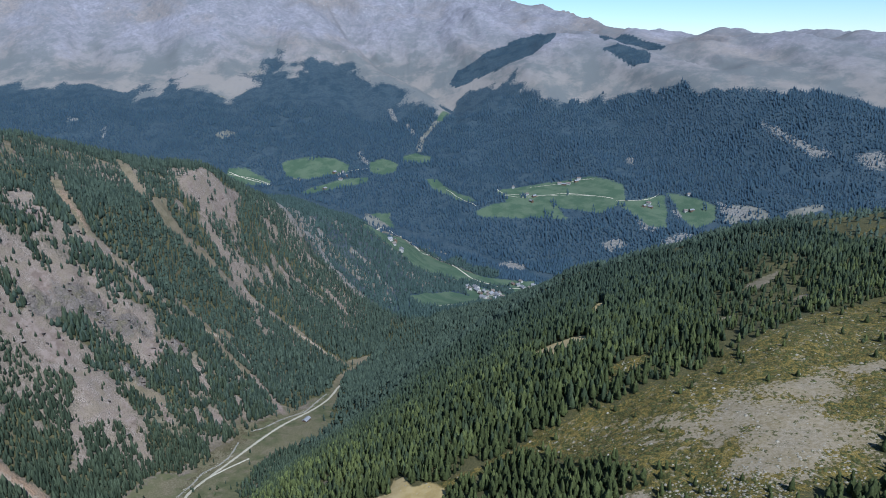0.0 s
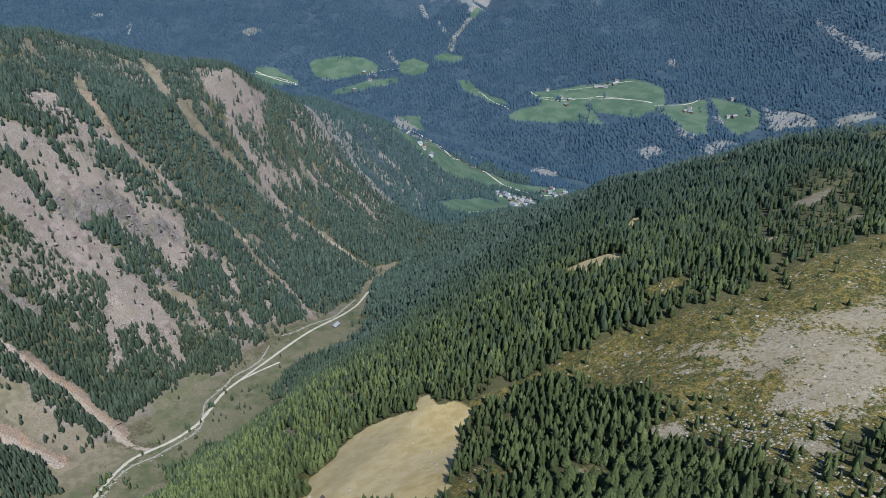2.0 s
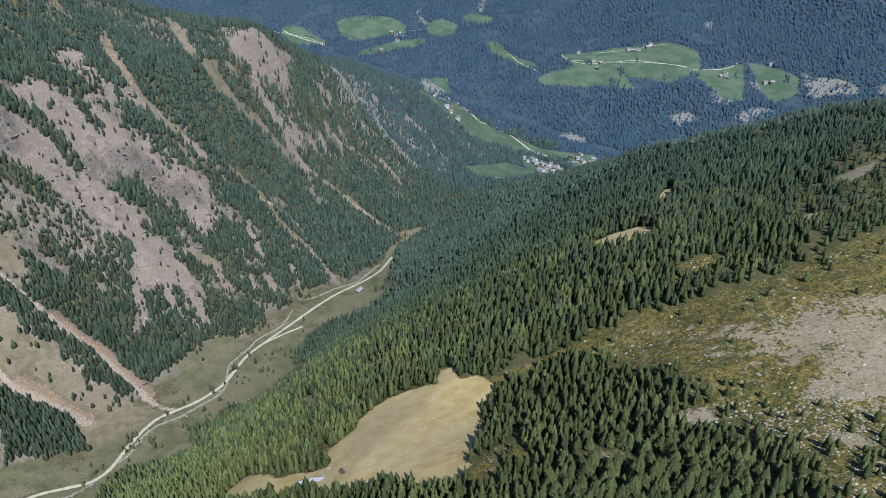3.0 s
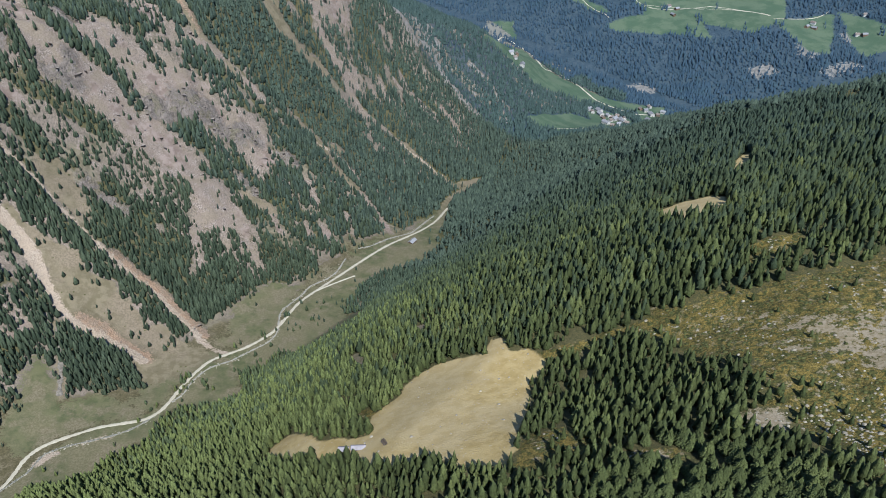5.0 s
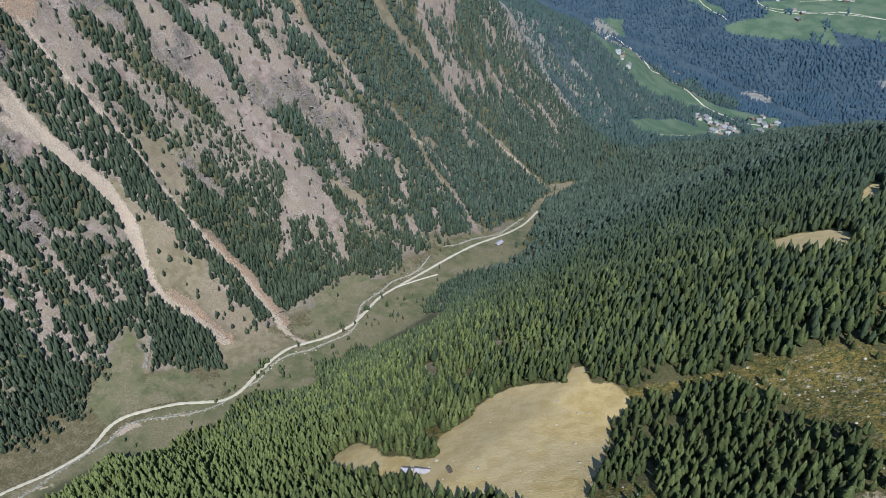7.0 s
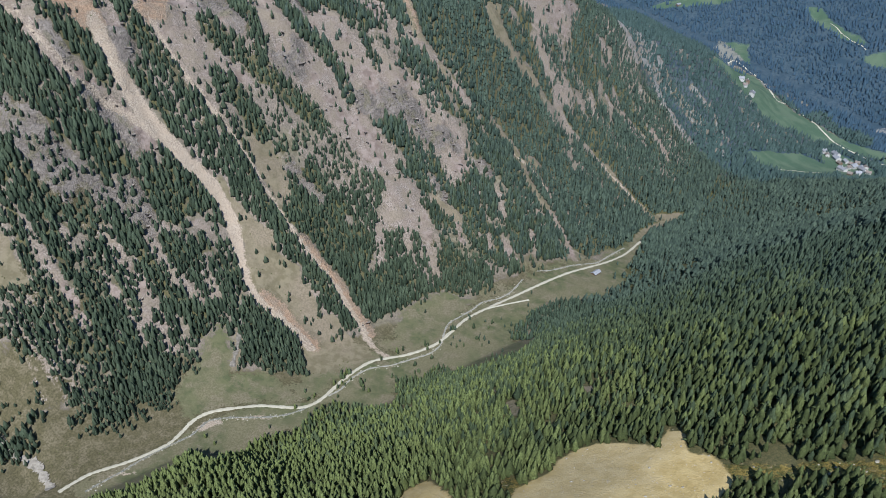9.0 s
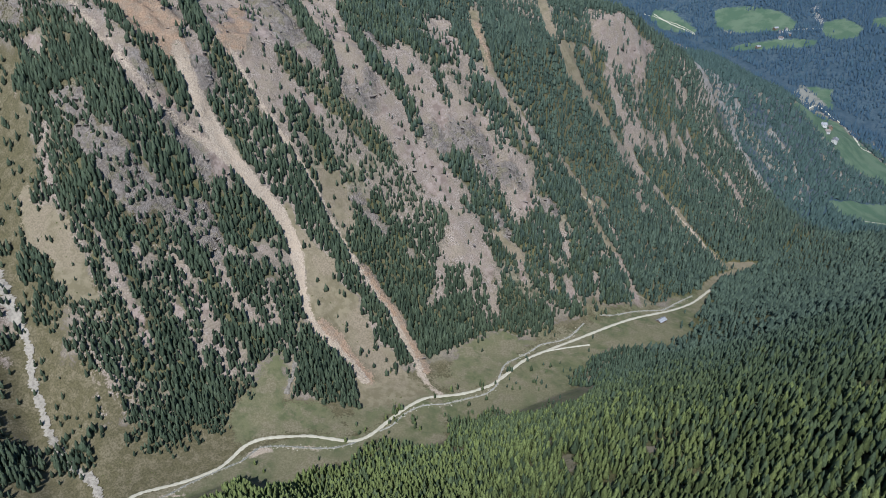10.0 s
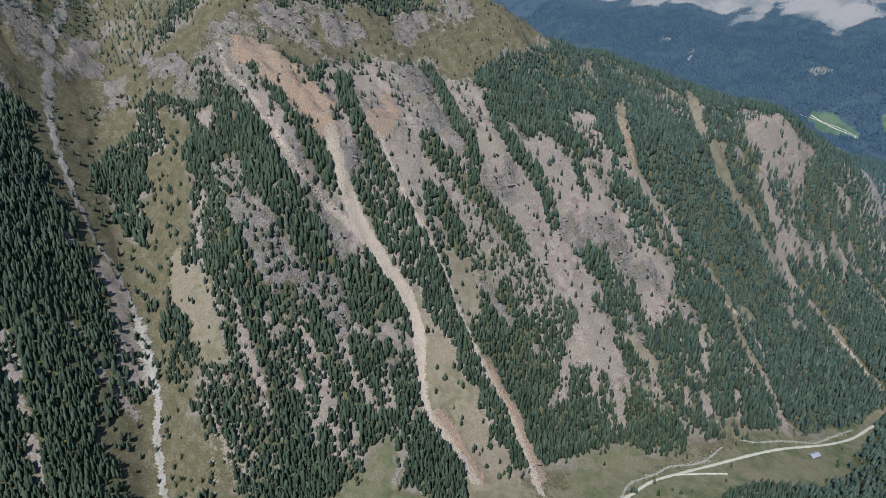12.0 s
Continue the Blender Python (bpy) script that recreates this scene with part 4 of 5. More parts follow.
# ---- the ground ----
def spaced(stops):
    """Grid lines between stops of (place, spacing)."""
    out, v = [], stops[0][0]
    while v < stops[-1][0]:
        out.append(v)
        v += np.interp(v, [a for a, _ in stops], [c for _, c in stops])
    return np.array(out + [stops[-1][0]])


def relief(x, y, z, c):
    """Crags where rock shows, and chutes worn into the slope."""
    s, d = along(AXIS, x, y)
    crag = np.abs(value_noise(s + 0.3 * d, d * 0.6, 21, 61)) * 14 + np.abs(value_noise(s, d, 9, 62)) * 7
    rocky = np.maximum(smooth(0.35, 0.7, c["rock"]), 0.4 * np.maximum(smooth(0.35, 0.7, c["scree"]), 1.6 * smooth(0.4, 0.7, c["earth"])) * smooth(90, 160, d))
    rocky = np.maximum(rocky, 0.75 * smooth(230, 330, z + 40 * value_noise(x, y, 60, 65)) * smooth(150, 230, d) * smooth(1700, 1500, s) * smooth(-0.1, 0.3, value_noise(x, y, 55, 66)))
    q = (z + 14 * value_noise(x, y, 34, 68) + 7 * value_noise(x, y, 13, 69)) / 17
    q = q - np.floor(q)
    crag = crag * 0.8 + (smooth(0.5, 1, q) - q) * 12
    rocky = np.maximum(rocky, 0.3 * smooth(90, 150, d))
    tops = smooth(2600, 3300, y) * (np.abs(value_noise(x + 0.5 * y, y * 0.5, 210, 63)) * 52 + np.abs(value_noise(x + 0.3 * y, y * 0.6, 85, 64)) * 13 + np.abs(value_noise(x - 0.4 * y, y, 46, 70)) * 4) * smooth(250, 420, z)
    level = 0.8 * value_noise(x, y, 14, 31) * smooth(0.4, 0.7, c["ochre"])
    return z - level + rocky * (crag - 2) - 2.2 * smooth(0.45, 0.9, c["gravel"]) * smooth(30, 80, d) - tops


gx = spaced([(-3600, 60), (-1300, 14), (-950, 4.4), (-250, 4.4), (-100, 5.6), (300, 5.6), (600, 10), (1500, 20), (4200, 60)])
gy = spaced([(-2500, 90), (0, 30), (200, 4.4), (1100, 5), (1400, 8), (2000, 13), (3200, 20), (4700, 28), (5000, 40)])
GX, GY = np.meshgrid(gx, gy)
COVER = cover(GX, GY)
GZ = relief(GX, GY, height(GX, GY), COVER)
S_, D_ = along(AXIS, GX, GY)
M_ = along(MAIN, GX, GY)[1]
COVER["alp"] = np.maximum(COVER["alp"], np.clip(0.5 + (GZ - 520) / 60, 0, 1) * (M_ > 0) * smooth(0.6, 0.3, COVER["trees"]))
COVER["moss"] = np.where(M_ > -60, 1.0, np.clip(0.5 - (D_ + 105 * smooth(960, 1060, S_) * smooth(1450, 1350, S_)) / 60, 0, 1))
COVER["moss"] = np.maximum(COVER["moss"], smooth(15, 30, np.where(S_ < 905, along(RAVINE, GX, GY)[1], 0)))
wild = 16 * value_noise(GX, GY, 40, 55)
COVER["grass"] = np.maximum(COVER["grass"], np.clip(0.5 + (np.interp(S_, (700, 1080, 1300, 1520, 1620), (80, 72, 48, 26, -30)) + wild - np.abs(D_ + 26 * smooth(980, 1060, S_) * smooth(1420, 1300, S_))) / 24, 0, 1) * (M_ < -60))
COVER["meadow"] = np.maximum(COVER["meadow"], np.clip(0.3 + (40 + 2 * wild - np.abs(D_ + 14 + 16 * smooth(1080, 1160, S_) * smooth(1340, 1260, S_))) / 30, 0, 0.56) * smooth(1000, 1100, S_) * smooth(1600, 1500, S_))
COVER["moss"] = np.maximum(COVER["moss"], smooth(1500, 1680, S_ + 0.5 * wild) * smooth(110, 50, D_))
COVER["rock"] = np.maximum(COVER["rock"], np.clip(0.5 + 0.9 * (value_noise(GX, GY, 55, 66) - 0.62), 0, 1) * smooth(250, 340, GZ) * (D_ > 120) * smooth(1750, 1550, S_))
COVER["scree"] = np.maximum(COVER["scree"], np.clip(0.5 + 0.8 * (value_noise(S_ + 0.28 * D_, D_ * 0.2, 26, 67) - 0.55), 0, 1) * (D_ > 60) * (M_ < -60) * smooth(0.6, 0.35, np.maximum(COVER["fan"], COVER["grass"])) * ~((S_ < 905) & (along(RAVINE, GX, GY)[1] > 12)))
COVER["grass"] = np.maximum(COVER["grass"], np.clip(0.5 + 0.8 * (value_noise(GX, GY, 30, 72) + 0.15), 0, 1) * np.maximum(smooth(1010, 930, S_), smooth(330, 400, GZ) * (S_ < 1500)) * smooth(60, 90, D_))
# shade under the trees, put into the ground colour as extra dark moss
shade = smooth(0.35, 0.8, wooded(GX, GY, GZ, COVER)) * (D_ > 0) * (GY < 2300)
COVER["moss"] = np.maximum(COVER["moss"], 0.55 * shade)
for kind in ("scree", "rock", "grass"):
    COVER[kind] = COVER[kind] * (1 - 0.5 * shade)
# where the haze-tinted ground colours replace the near ones
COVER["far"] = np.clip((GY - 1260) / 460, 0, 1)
me = bpy.data.meshes.new("ground")
ny, nx = GX.shape
idx = np.arange(nx * ny).reshape(ny, nx)
quads = np.stack([idx[:-1, :-1], idx[:-1, 1:], idx[1:, 1:], idx[1:, :-1]], -1).reshape(-1, 4)
me.from_pydata(np.stack([GX, GY, GZ], -1).reshape(-1, 3).tolist(), [], quads.tolist())
me.shade_smooth()
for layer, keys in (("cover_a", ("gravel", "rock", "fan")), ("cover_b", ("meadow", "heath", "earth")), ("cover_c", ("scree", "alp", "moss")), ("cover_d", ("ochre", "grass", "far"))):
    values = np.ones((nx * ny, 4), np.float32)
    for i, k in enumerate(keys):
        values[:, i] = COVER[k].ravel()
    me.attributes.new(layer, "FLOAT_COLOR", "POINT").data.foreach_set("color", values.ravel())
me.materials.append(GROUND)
ground = tagged(new("ground", me), "mountain valley ground of dry grass, scree, rock and moss", "ground", kind="structure")


def on_ground(x, y):
    """The ground's height as the mesh has it."""
    x, y = np.asarray(x, float), np.asarray(y, float)
    i = np.clip(np.searchsorted(gx, x) - 1, 0, nx - 2)
    j = np.clip(np.searchsorted(gy, y) - 1, 0, ny - 2)
    fx, fy = (x - gx[i]) / (gx[i + 1] - gx[i]), (y - gy[j]) / (gy[j + 1] - gy[j])
    return (GZ[j, i] * (1 - fx) + GZ[j, i + 1] * fx) * (1 - fy) + (GZ[j + 1, i] * (1 - fx) + GZ[j + 1, i + 1] * fx) * fy


def linked(name, verts, faces, mat, smooth_faces=False):
    data = bpy.data.meshes.new(name)
    data.from_pydata([tuple(v) for v in verts], [], [tuple(f) for f in faces])
    data.materials.append(mat)
    if smooth_faces:
        data.shade_smooth()
    return new(name, data)


def ribbon(name, corners, width, mat, lift, seed, wild=0.1):
    """A strip laid over the ground with slightly uneven edges."""
    rows = rounded(corners, 8)
    tangent = np.gradient(rows, axis=0)
    side = np.stack([-tangent[:, 1], tangent[:, 0]], -1) / np.hypot(tangent[:, 0], tangent[:, 1])[:, None]
    verts, across = [], (-0.5, -0.25, 0, 0.25, 0.5)
    for k, (p, n) in enumerate(zip(rows, side)):
        w = width * (1 + 0.14 * math.sin(k * 1.7 + seed) + wild * math.sin(k * 0.61 + 2 * seed) + wild * math.sin(k * 2.9 + 3 * seed))
        for a in across:
            q = p + n * w * a
            verts.append((q[0], q[1], float(on_ground(q[0], q[1])) + lift - (0.25 if abs(a) == 0.5 else 0)))
    c = len(across)
    faces = [(k * c + i, k * c + i + 1, k * c + c + i + 1, k * c + c + i) for k in range(len(rows) - 1) for i in range(c - 1)]
    return linked(name, verts, faces, mat, True)


for n, (kind, corners, width) in enumerate(p for p in PATCHES if p[0] in ("road", "stream", "torrent")):
    if kind == "road":
        tagged(ribbon("road", corners[::2], width, ROAD, 0.5, n), "pale gravel farm road along the valley floor" if corners[0][1] < 1500 else "narrow pale lane among green meadows", "road", kind="structure")
    elif kind == "torrent":
        tagged(ribbon("stream_bed", corners[::2], width, TORRENT, 1.1, n, 0.35), "pale stony torrent bed in the steep ravine", "stream bed", kind="structure")
    else:
        tagged(ribbon("water", corners[::2], width, STREAM, 0.35, n, 0.35), "shallow stony stream beside the gravel road", "stream", kind="structure")

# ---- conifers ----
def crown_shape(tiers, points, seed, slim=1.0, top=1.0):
    """A crown one metre high: whorls of drooping boughs round the stem, each with ragged tips."""
    rng = np.random.default_rng(seed)
    verts, faces = [], []
    for k in range(tiers):
        u = k / max(tiers - 1, 1)
        z = 0.10 + 0.80 * u ** 0.92
        r = slim * (0.215 * (1 - u * u) ** 0.9 * (1 - 0.25 * u) + 0.026) * (0.66 + 0.34 * min(1, (u + 0.1) / 0.28)) * rng.uniform(0.85, 1.15)
        rise = (1.0 - 0.10) / tiers * 1.9 if k < tiers - 1 else 1.0 - z
        base = len(verts)
        lean = rng.uniform(-0.012, 0.012, 2)
        verts.append((lean[0], lean[1], min(1.0, z + rise)))
        turn = rng.uniform(0, 6.28)
        for i in range(2 * points):
            a = turn + math.pi * i / points + rng.uniform(-0.12, 0.12)
            tip = i % 2 == 0
            rr = r * (rng.uniform(0.8, 1.2) if tip else rng.uniform(0.5, 0.7))
            verts.append((rr * math.cos(a), rr * math.sin(a), z - (0.035 if tip else -0.02) * rng.uniform(0.6, 1.4)))
        for i in range(2 * points):
            faces.append((base, base + 1 + i, base + 1 + (i + 1) % (2 * points)))
    return np.array(verts), np.array(faces)


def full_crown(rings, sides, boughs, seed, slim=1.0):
    """A crown one metre high: a full, lumpy body of needles, widest low down, with ragged boughs that stick out of it."""
    rng = np.random.default_rng(seed)

    def reach(u):
        return slim * 0.225 * min(1.0, (u + 0.16) / 0.34) ** 0.8 * max(1 - u, 0) ** 0.72 + 0.006

    verts, faces = [], []
    for k in range(rings):
        u = k / rings
        turn = rng.uniform(0, 6.28)
        for i in range(sides):
            a = turn * 0.15 + 6.2832 * (i + 0.5 * (k % 2)) / sides + rng.uniform(-0.2, 0.2)
            lump = (1.2 if (i + k) % 2 else 0.72) * rng.uniform(0.82, 1.18)
            r = reach(u) * lump
            verts.append((r * math.cos(a), r * math.sin(a), 0.07 + 0.9 * u - (lump - 0.95) * 0.16 + rng.uniform(-0.015, 0.015)))
    top = len(verts)
    verts.append((rng.uniform(-0.012, 0.012), rng.uniform(-0.012, 0.012), 1.0))
    for k in range(rings - 1):
        for i in range(sides):
            j = (i + 1) % sides
            p, q = k * sides, (k + 1) * sides
            if k % 2:
                faces += [(p + i, p + j, q + j), (p + i, q + j, q + i)]
            else:
                faces += [(p + i, p + j, q + i), (p + j, q + j, q + i)]
    faces += [((rings - 1) * sides + i, (rings - 1) * sides + (i + 1) % sides, top) for i in range(sides)]
    for k in range(boughs):
        u = 0.9 * ((k + rng.uniform(0, 1)) / boughs) ** 1.1
        a = k * 2.39996 + rng.uniform(-0.4, 0.4)
        r, z = reach(u) * rng.uniform(1.2, 1.6), 0.07 + 0.9 * u
        c, s = math.cos(a), math.sin(a)
        w = r * rng.uniform(0.16, 0.3)
        droop, lift = rng.uniform(0.0, 0.045), rng.uniform(0.02, 0.06)
        b = len(verts)
        for px, py, pz in ((0.4 * r, w, 0), (r, rng.uniform(-0.3, 0.3) * w, -droop), (0.4 * r, -w, 0), (0.5 * r, 0, lift)):
            verts.append((px * c - py * s, px * s + py * c, z + pz))
        faces += [(b, b + 1, b + 3), (b + 1, b + 2, b + 3)]
    return np.array(verts), np.array(faces)


def trunk_shape(sides=6, height_=0.9):
    verts, faces = [], []
    for z, r in ((-0.06, 0.022), (0.05, 0.017), (0.4, 0.011), (height_, 0.002)):
        verts += [(r * math.cos(6.2832 * i / sides), r * math.sin(6.2832 * i / sides), z) for i in range(sides)]
    for k in range(3):
        for i in range(sides):
            j = (i + 1) % sides
            faces += [(k * sides + i, k * sides + j, k * sides + sides + j), (k * sides + i, k * sides + sides + j, k * sides + sides + i)]
    return np.array(verts), np.array(faces)


def scatter(x0, x1, y0, y1, cell, seed):
    """Places on a shaken grid where conifers grow, with the height of each tree."""
    rng = np.random.default_rng(seed)
    x, y = np.meshgrid(np.arange(x0, x1, cell), np.arange(y0, y1, cell))
    x = (x + rng.uniform(-0.48, 0.48, x.shape) * cell).ravel()
    y = (y + rng.uniform(-0.48, 0.48, y.shape) * cell).ravel()
    z = on_ground(x, y)
    w = wooded(x, y, z, cover(x, y))
    keep = rng.random(x.shape) < w
    # low trees beyond y 3350, so the cloud-shadow stand-ins look evenly dark
    tall = rng.uniform(7.0, 14.5, x.shape) * (0.72 + 0.28 * w) * (1 - 0.3 * smooth(230, 400, z) * (y < 2000)) * (1 - 0.15 * value_noise(x, y, 40, 71)) * (1 + 0.16 * value_noise(x, y, 75, 73)) * (1 - 0.55 * smooth(3350, 3550, y))
    return x[keep], y[keep], z[keep], tall[keep]


def wood(name, label, places, shapes, mat, seed, widen=1.0, tint_shift=0.0):
    """Many conifers joined into one mesh."""
    rng = np.random.default_rng(seed)
    x, y, z, tall = places
    if not len(x):
        return
    which = rng.integers(0, len(shapes), len(x))
    turn, wide, tint = rng.uniform(0, 6.28, len(x)), rng.uniform(0.8, 1.25, len(x)) * widen, np.clip(0.95 * rng.random(len(x)) ** 1.5 + tint_shift, 0, 1)
    all_v, all_f, all_t, count = [], [], [], 0
    for k, (v, f) in enumerate(shapes):
        p = np.where(which == k)[0]
        if not len(p):
            continue
        c, s = np.cos(turn[p])[:, None], np.sin(turn[p])[:, None]
        h = tall[p][:, None]
        w = h * wide[p][:, None]
        vx = (v[:, 0] * c - v[:, 1] * s) * w + x[p][:, None]
        vy = (v[:, 0] * s + v[:, 1] * c) * w + y[p][:, None]
        vz = v[:, 2] * h + z[p][:, None] - 0.2
        all_v.append(np.stack([vx, vy, vz], -1).reshape(-1, 3))
        all_f.append((f[None] + (count + np.arange(len(p)) * len(v))[:, None, None]).reshape(-1, 3))
        all_t.append(np.repeat(tint[p], len(v)))
        count += len(p) * len(v)
    v, f, tv = np.concatenate(all_v), np.concatenate(all_f), np.concatenate(all_t)
    data = bpy.data.meshes.new(name)
    data.vertices.add(len(v))
    data.vertices.foreach_set("co", v.astype(np.float32).ravel())
    data.loops.add(3 * len(f))
    data.loops.foreach_set("vertex_index", f.astype(np.int32).ravel())
    data.polygons.add(len(f))
    data.polygons.foreach_set("loop_start", np.arange(0, 3 * len(f), 3, dtype=np.int32))
    data.update(calc_edges=True)
    data.attributes.new("tint", "FLOAT", "POINT").data.foreach_set("value", tv.astype(np.float32))
    data.materials.append(mat)
    return tagged(new(name, data), label, "forest", kind="stuff")


def with_stem(shape):
    v, f = shape
    tv = np.array([(0.016 * math.cos(2.0944 * i), 0.016 * math.sin(2.0944 * i), z) for z in (-0.06, 0.3) for i in range(3)])
    tf = np.array([(0, 1, 4), (0, 4, 3), (1, 2, 5), (1, 5, 4), (2, 0, 3), (2, 3, 5)])
    return np.vstack([v, tv]), np.vstack([f, tf + len(v)])


NEAR_SHAPES = [full_crown(5, 5, 5, 1), full_crown(5, 5, 4, 2, 1.15), full_crown(5, 5, 5, 3, 0.85), full_crown(5, 5, 4, 4, 1.25), full_crown(5, 5, 5, 5, 0.95), full_crown(6, 5, 4, 15, 1.1)]
MID_SHAPES = [full_crown(4, 4, 3, 6), full_crown(4, 4, 3, 7, 1.15), full_crown(4, 5, 3, 8, 0.88), full_crown(4, 4, 3, 9, 1.05), full_crown(4, 4, 3, 19, 1.25)]
FAR_SHAPES = [crown_shape(3, 4, 10), crown_shape(3, 4, 11, 1.15), crown_shape(4, 3, 12, 0.9)]
LAST_SHAPES = [crown_shape(2, 2, 13, 1.1), crown_shape(2, 2, 14, 0.95), crown_shape(2, 2, 16, 1.2)]

right_wood = scatter(-420, 420, 175, 800, 3.75, 101)
side = along(AXIS, right_wood[0], right_wood[1])[1]
near_right = tuple(a[side < 0] * k for a, k in zip(right_wood, (1, 1, 1, 0.76 + 0.12 * np.maximum(smooth(350, 450, right_wood[1][side < 0]), smooth(10, -60, right_wood[0][side < 0])))))
near_left = scatter(-1000, -250, 130, 1000, 3.7, 102)
side = along(AXIS, near_left[0], near_left[1])[1]
near_left = tuple(a[side >= 0] * k for a, k in zip(near_left, (1, 1, 1, 0.98)))

# the stand nearest to the camera's way: each tree a thing of its own
stand = (near_right[0] > 0) & (near_right[0] < 150) & (near_right[1] > 195) & (near_right[1] < 400)
order = np.where(stand)[0]
order = order[np.argsort(np.hypot(near_right[0][order] - 60, near_right[1][order] - 230))][:300]
single = np.zeros(len(near_right[0]), bool)
single[order] = True


def conifer(seed, slim):
    root = new("conifer")
    for part_name, (v, f), mat in (("trunk", trunk_shape(8), BARK), ("crown", full_crown(15, 11, 150, seed, slim), NEEDLES)):
        ob = linked(part_name, v, f, mat)
        ob.parent = root
        if part_name == "crown":
            ob.data.attributes.new("tint", "FLOAT", "POINT").data.foreach_set("value", np.full(len(v), (seed * 0.37) % 0.45, np.float32))
    return tagged(root, "dark green conifer with drooping ragged boughs on the slope", "conifer", "conifers of the near stand")


kinds = [conifer(201 + k, sl) for k, sl in enumerate((1.0, 1.2, 0.85, 1.1, 1.3, 0.95))]
rng = np.random.default_rng(7)
for n, k in enumerate(order):
    x, y, z, tall = (float(a[k]) for a in near_right)
    w = tall * rng.uniform(0.88, 1.2)
    m = Matrix.Translation((x, y, z - 0.2)) @ Matrix.Rotation(rng.uniform(0, 6.28), 4, "Z") @ Matrix.Diagonal((w, w, tall, 1))
    if n < len(kinds):
        kinds[n].matrix_basis = m
    else:
        copy_thing(kinds[n % len(kinds)], Matrix.Identity(4)).matrix_basis = m

# tint by place: lighter low on the bank, darker upslope
upslope = along(AXIS, near_right[0], near_right[1])[1]
low_tint = (0.22 + 0.28 * smooth(0, -60, near_right[0])) * smooth(430, 300, -upslope) * smooth(720, 480, near_right[1])
beyond = ~single & (near_right[1] + np.random.default_rng(78).uniform(-90, 90, len(single)) > 660)
behind = ~single & ~beyond & (near_right[1] + np.random.default_rng(77).uniform(-130, 130, len(single)) > 480)
close = ~single & ~behind & ~beyond
wood("forest_right_bank", "dense dark green conifer forest on the gentler valley flank", tuple(a[close] for a in near_right), [with_stem(s) for s in NEAR_SHAPES], NEEDLES, 301, 1.0, 0.08 + low_tint[close] - 0.6 * smooth(160, 340, -upslope[close]))
wood("forest_upper_right_bank", "dense conifer forest further along the gentler flank", tuple(a[behind] for a in near_right), MID_SHAPES, SHADY_NEEDLES, 307, 0.98, 0.05 + 0.3 * low_tint[behind] - 0.6 * smooth(120, 300, -upslope[behind]))
wood("forest_beyond_right_bank", "conifer forest, tinted for haze, where the gentler flank drops to the side valley's mouth", tuple(a[beyond] for a in near_right), MID_SHAPES, BANK_HAZE_NEEDLES, 310, 0.98, 0.08 - 0.5 * smooth(150, 360, -upslope[beyond]))
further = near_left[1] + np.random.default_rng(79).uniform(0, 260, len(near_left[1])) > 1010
wood("forest_middle_left_bank", "green conifer strips on the middle of the steep rocky flank", tuple(a[further] * k for a, k in zip(near_left, (1, 1, 1, 1.05))), MID_SHAPES, SLOPE_HAZE_NEEDLES, 311, 1.05)
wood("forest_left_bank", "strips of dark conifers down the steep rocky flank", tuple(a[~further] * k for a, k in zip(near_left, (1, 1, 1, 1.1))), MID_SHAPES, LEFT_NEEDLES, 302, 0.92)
mid_places = [scatter(420, 760, 300, 1000, 12.0, 103), tuple(a * k for a, k in zip(scatter(-800, -120, 1000, 1500, 4.6, 104), (1, 1, 1, 1.25))), scatter(-120, 230, 1000, 1500, 5.8, 114), scatter(230, 700, 1000, 1500, 10.0, 116), scatter(-250, 480, 800, 1000, 6.0, 105), scatter(-1400, -1000, 200, 1000, 8, 107)]
side_mid = tuple(np.concatenate(a) for a in zip(*mid_places))
side = along(AXIS, side_mid[0], side_mid[1])[1]
wood("forest_lower_left_bank", "conifer forest on the steep flank of the lower side valley", tuple(a[side >= 0] for a in side_mid), FAR_SHAPES + MID_SHAPES[:1], SLOPE_HAZE_NEEDLES, 303, 0.82)
wood("forest_lower_right_bank", "conifer forest on the shaded flank of the lower side valley", tuple(a[side < 0] for a in side_mid), FAR_SHAPES, SLOPE_HAZE_NEEDLES, 306, 1.2)
mouth = [scatter(-640, 420, 1500, 2150, 6.6, 108), scatter(420, 900, 1500, 2150, 11, 116)]
mouth = tuple(np.concatenate(a) * k for a, k in zip(zip(*mouth), (1, 1, 1, 1.25)))
this_side = along(MAIN, mouth[0], mouth[1])[1] + 60 * value_noise(mouth[0], mouth[1], 50, 110) < np.where(mouth[1] < 1800, 0, -120)
wood("forest_below", "conifer forest on the slope below the open heath", scatter(-420, 420, -60, 175, 15.0, 115), FAR_SHAPES, NEEDLES, 309, 1.1)
wood("forest_valley_mouth", "conifer forest round the mouth of the side valley", tuple(a[this_side] for a in mouth), FAR_SHAPES[:1] + LAST_SHAPES, MOUTH_HAZE_NEEDLES, 304, 1.25)
wood("forest_river_bank", "conifer forest along the main river, tinted blue for haze", tuple(a[~this_side] for a in mouth), LAST_SHAPES, FAR_HAZE_NEEDLES, 308, 1.4)
far_wood = scatter(-2600, 2900, 2150, 4150, 10.2, 109)
far_wood = tuple(a[far_wood[0] < 0.72 * far_wood[1] + 100] for a in far_wood)
wood("forest_far_range", "distant conifer forest on the far range, tinted blue for haze", tuple(a * k for a, k in zip(far_wood, (1, 1, 1, 1.45))), LAST_SHAPES, FAR_HAZE_NEEDLES, 305, 1.05)

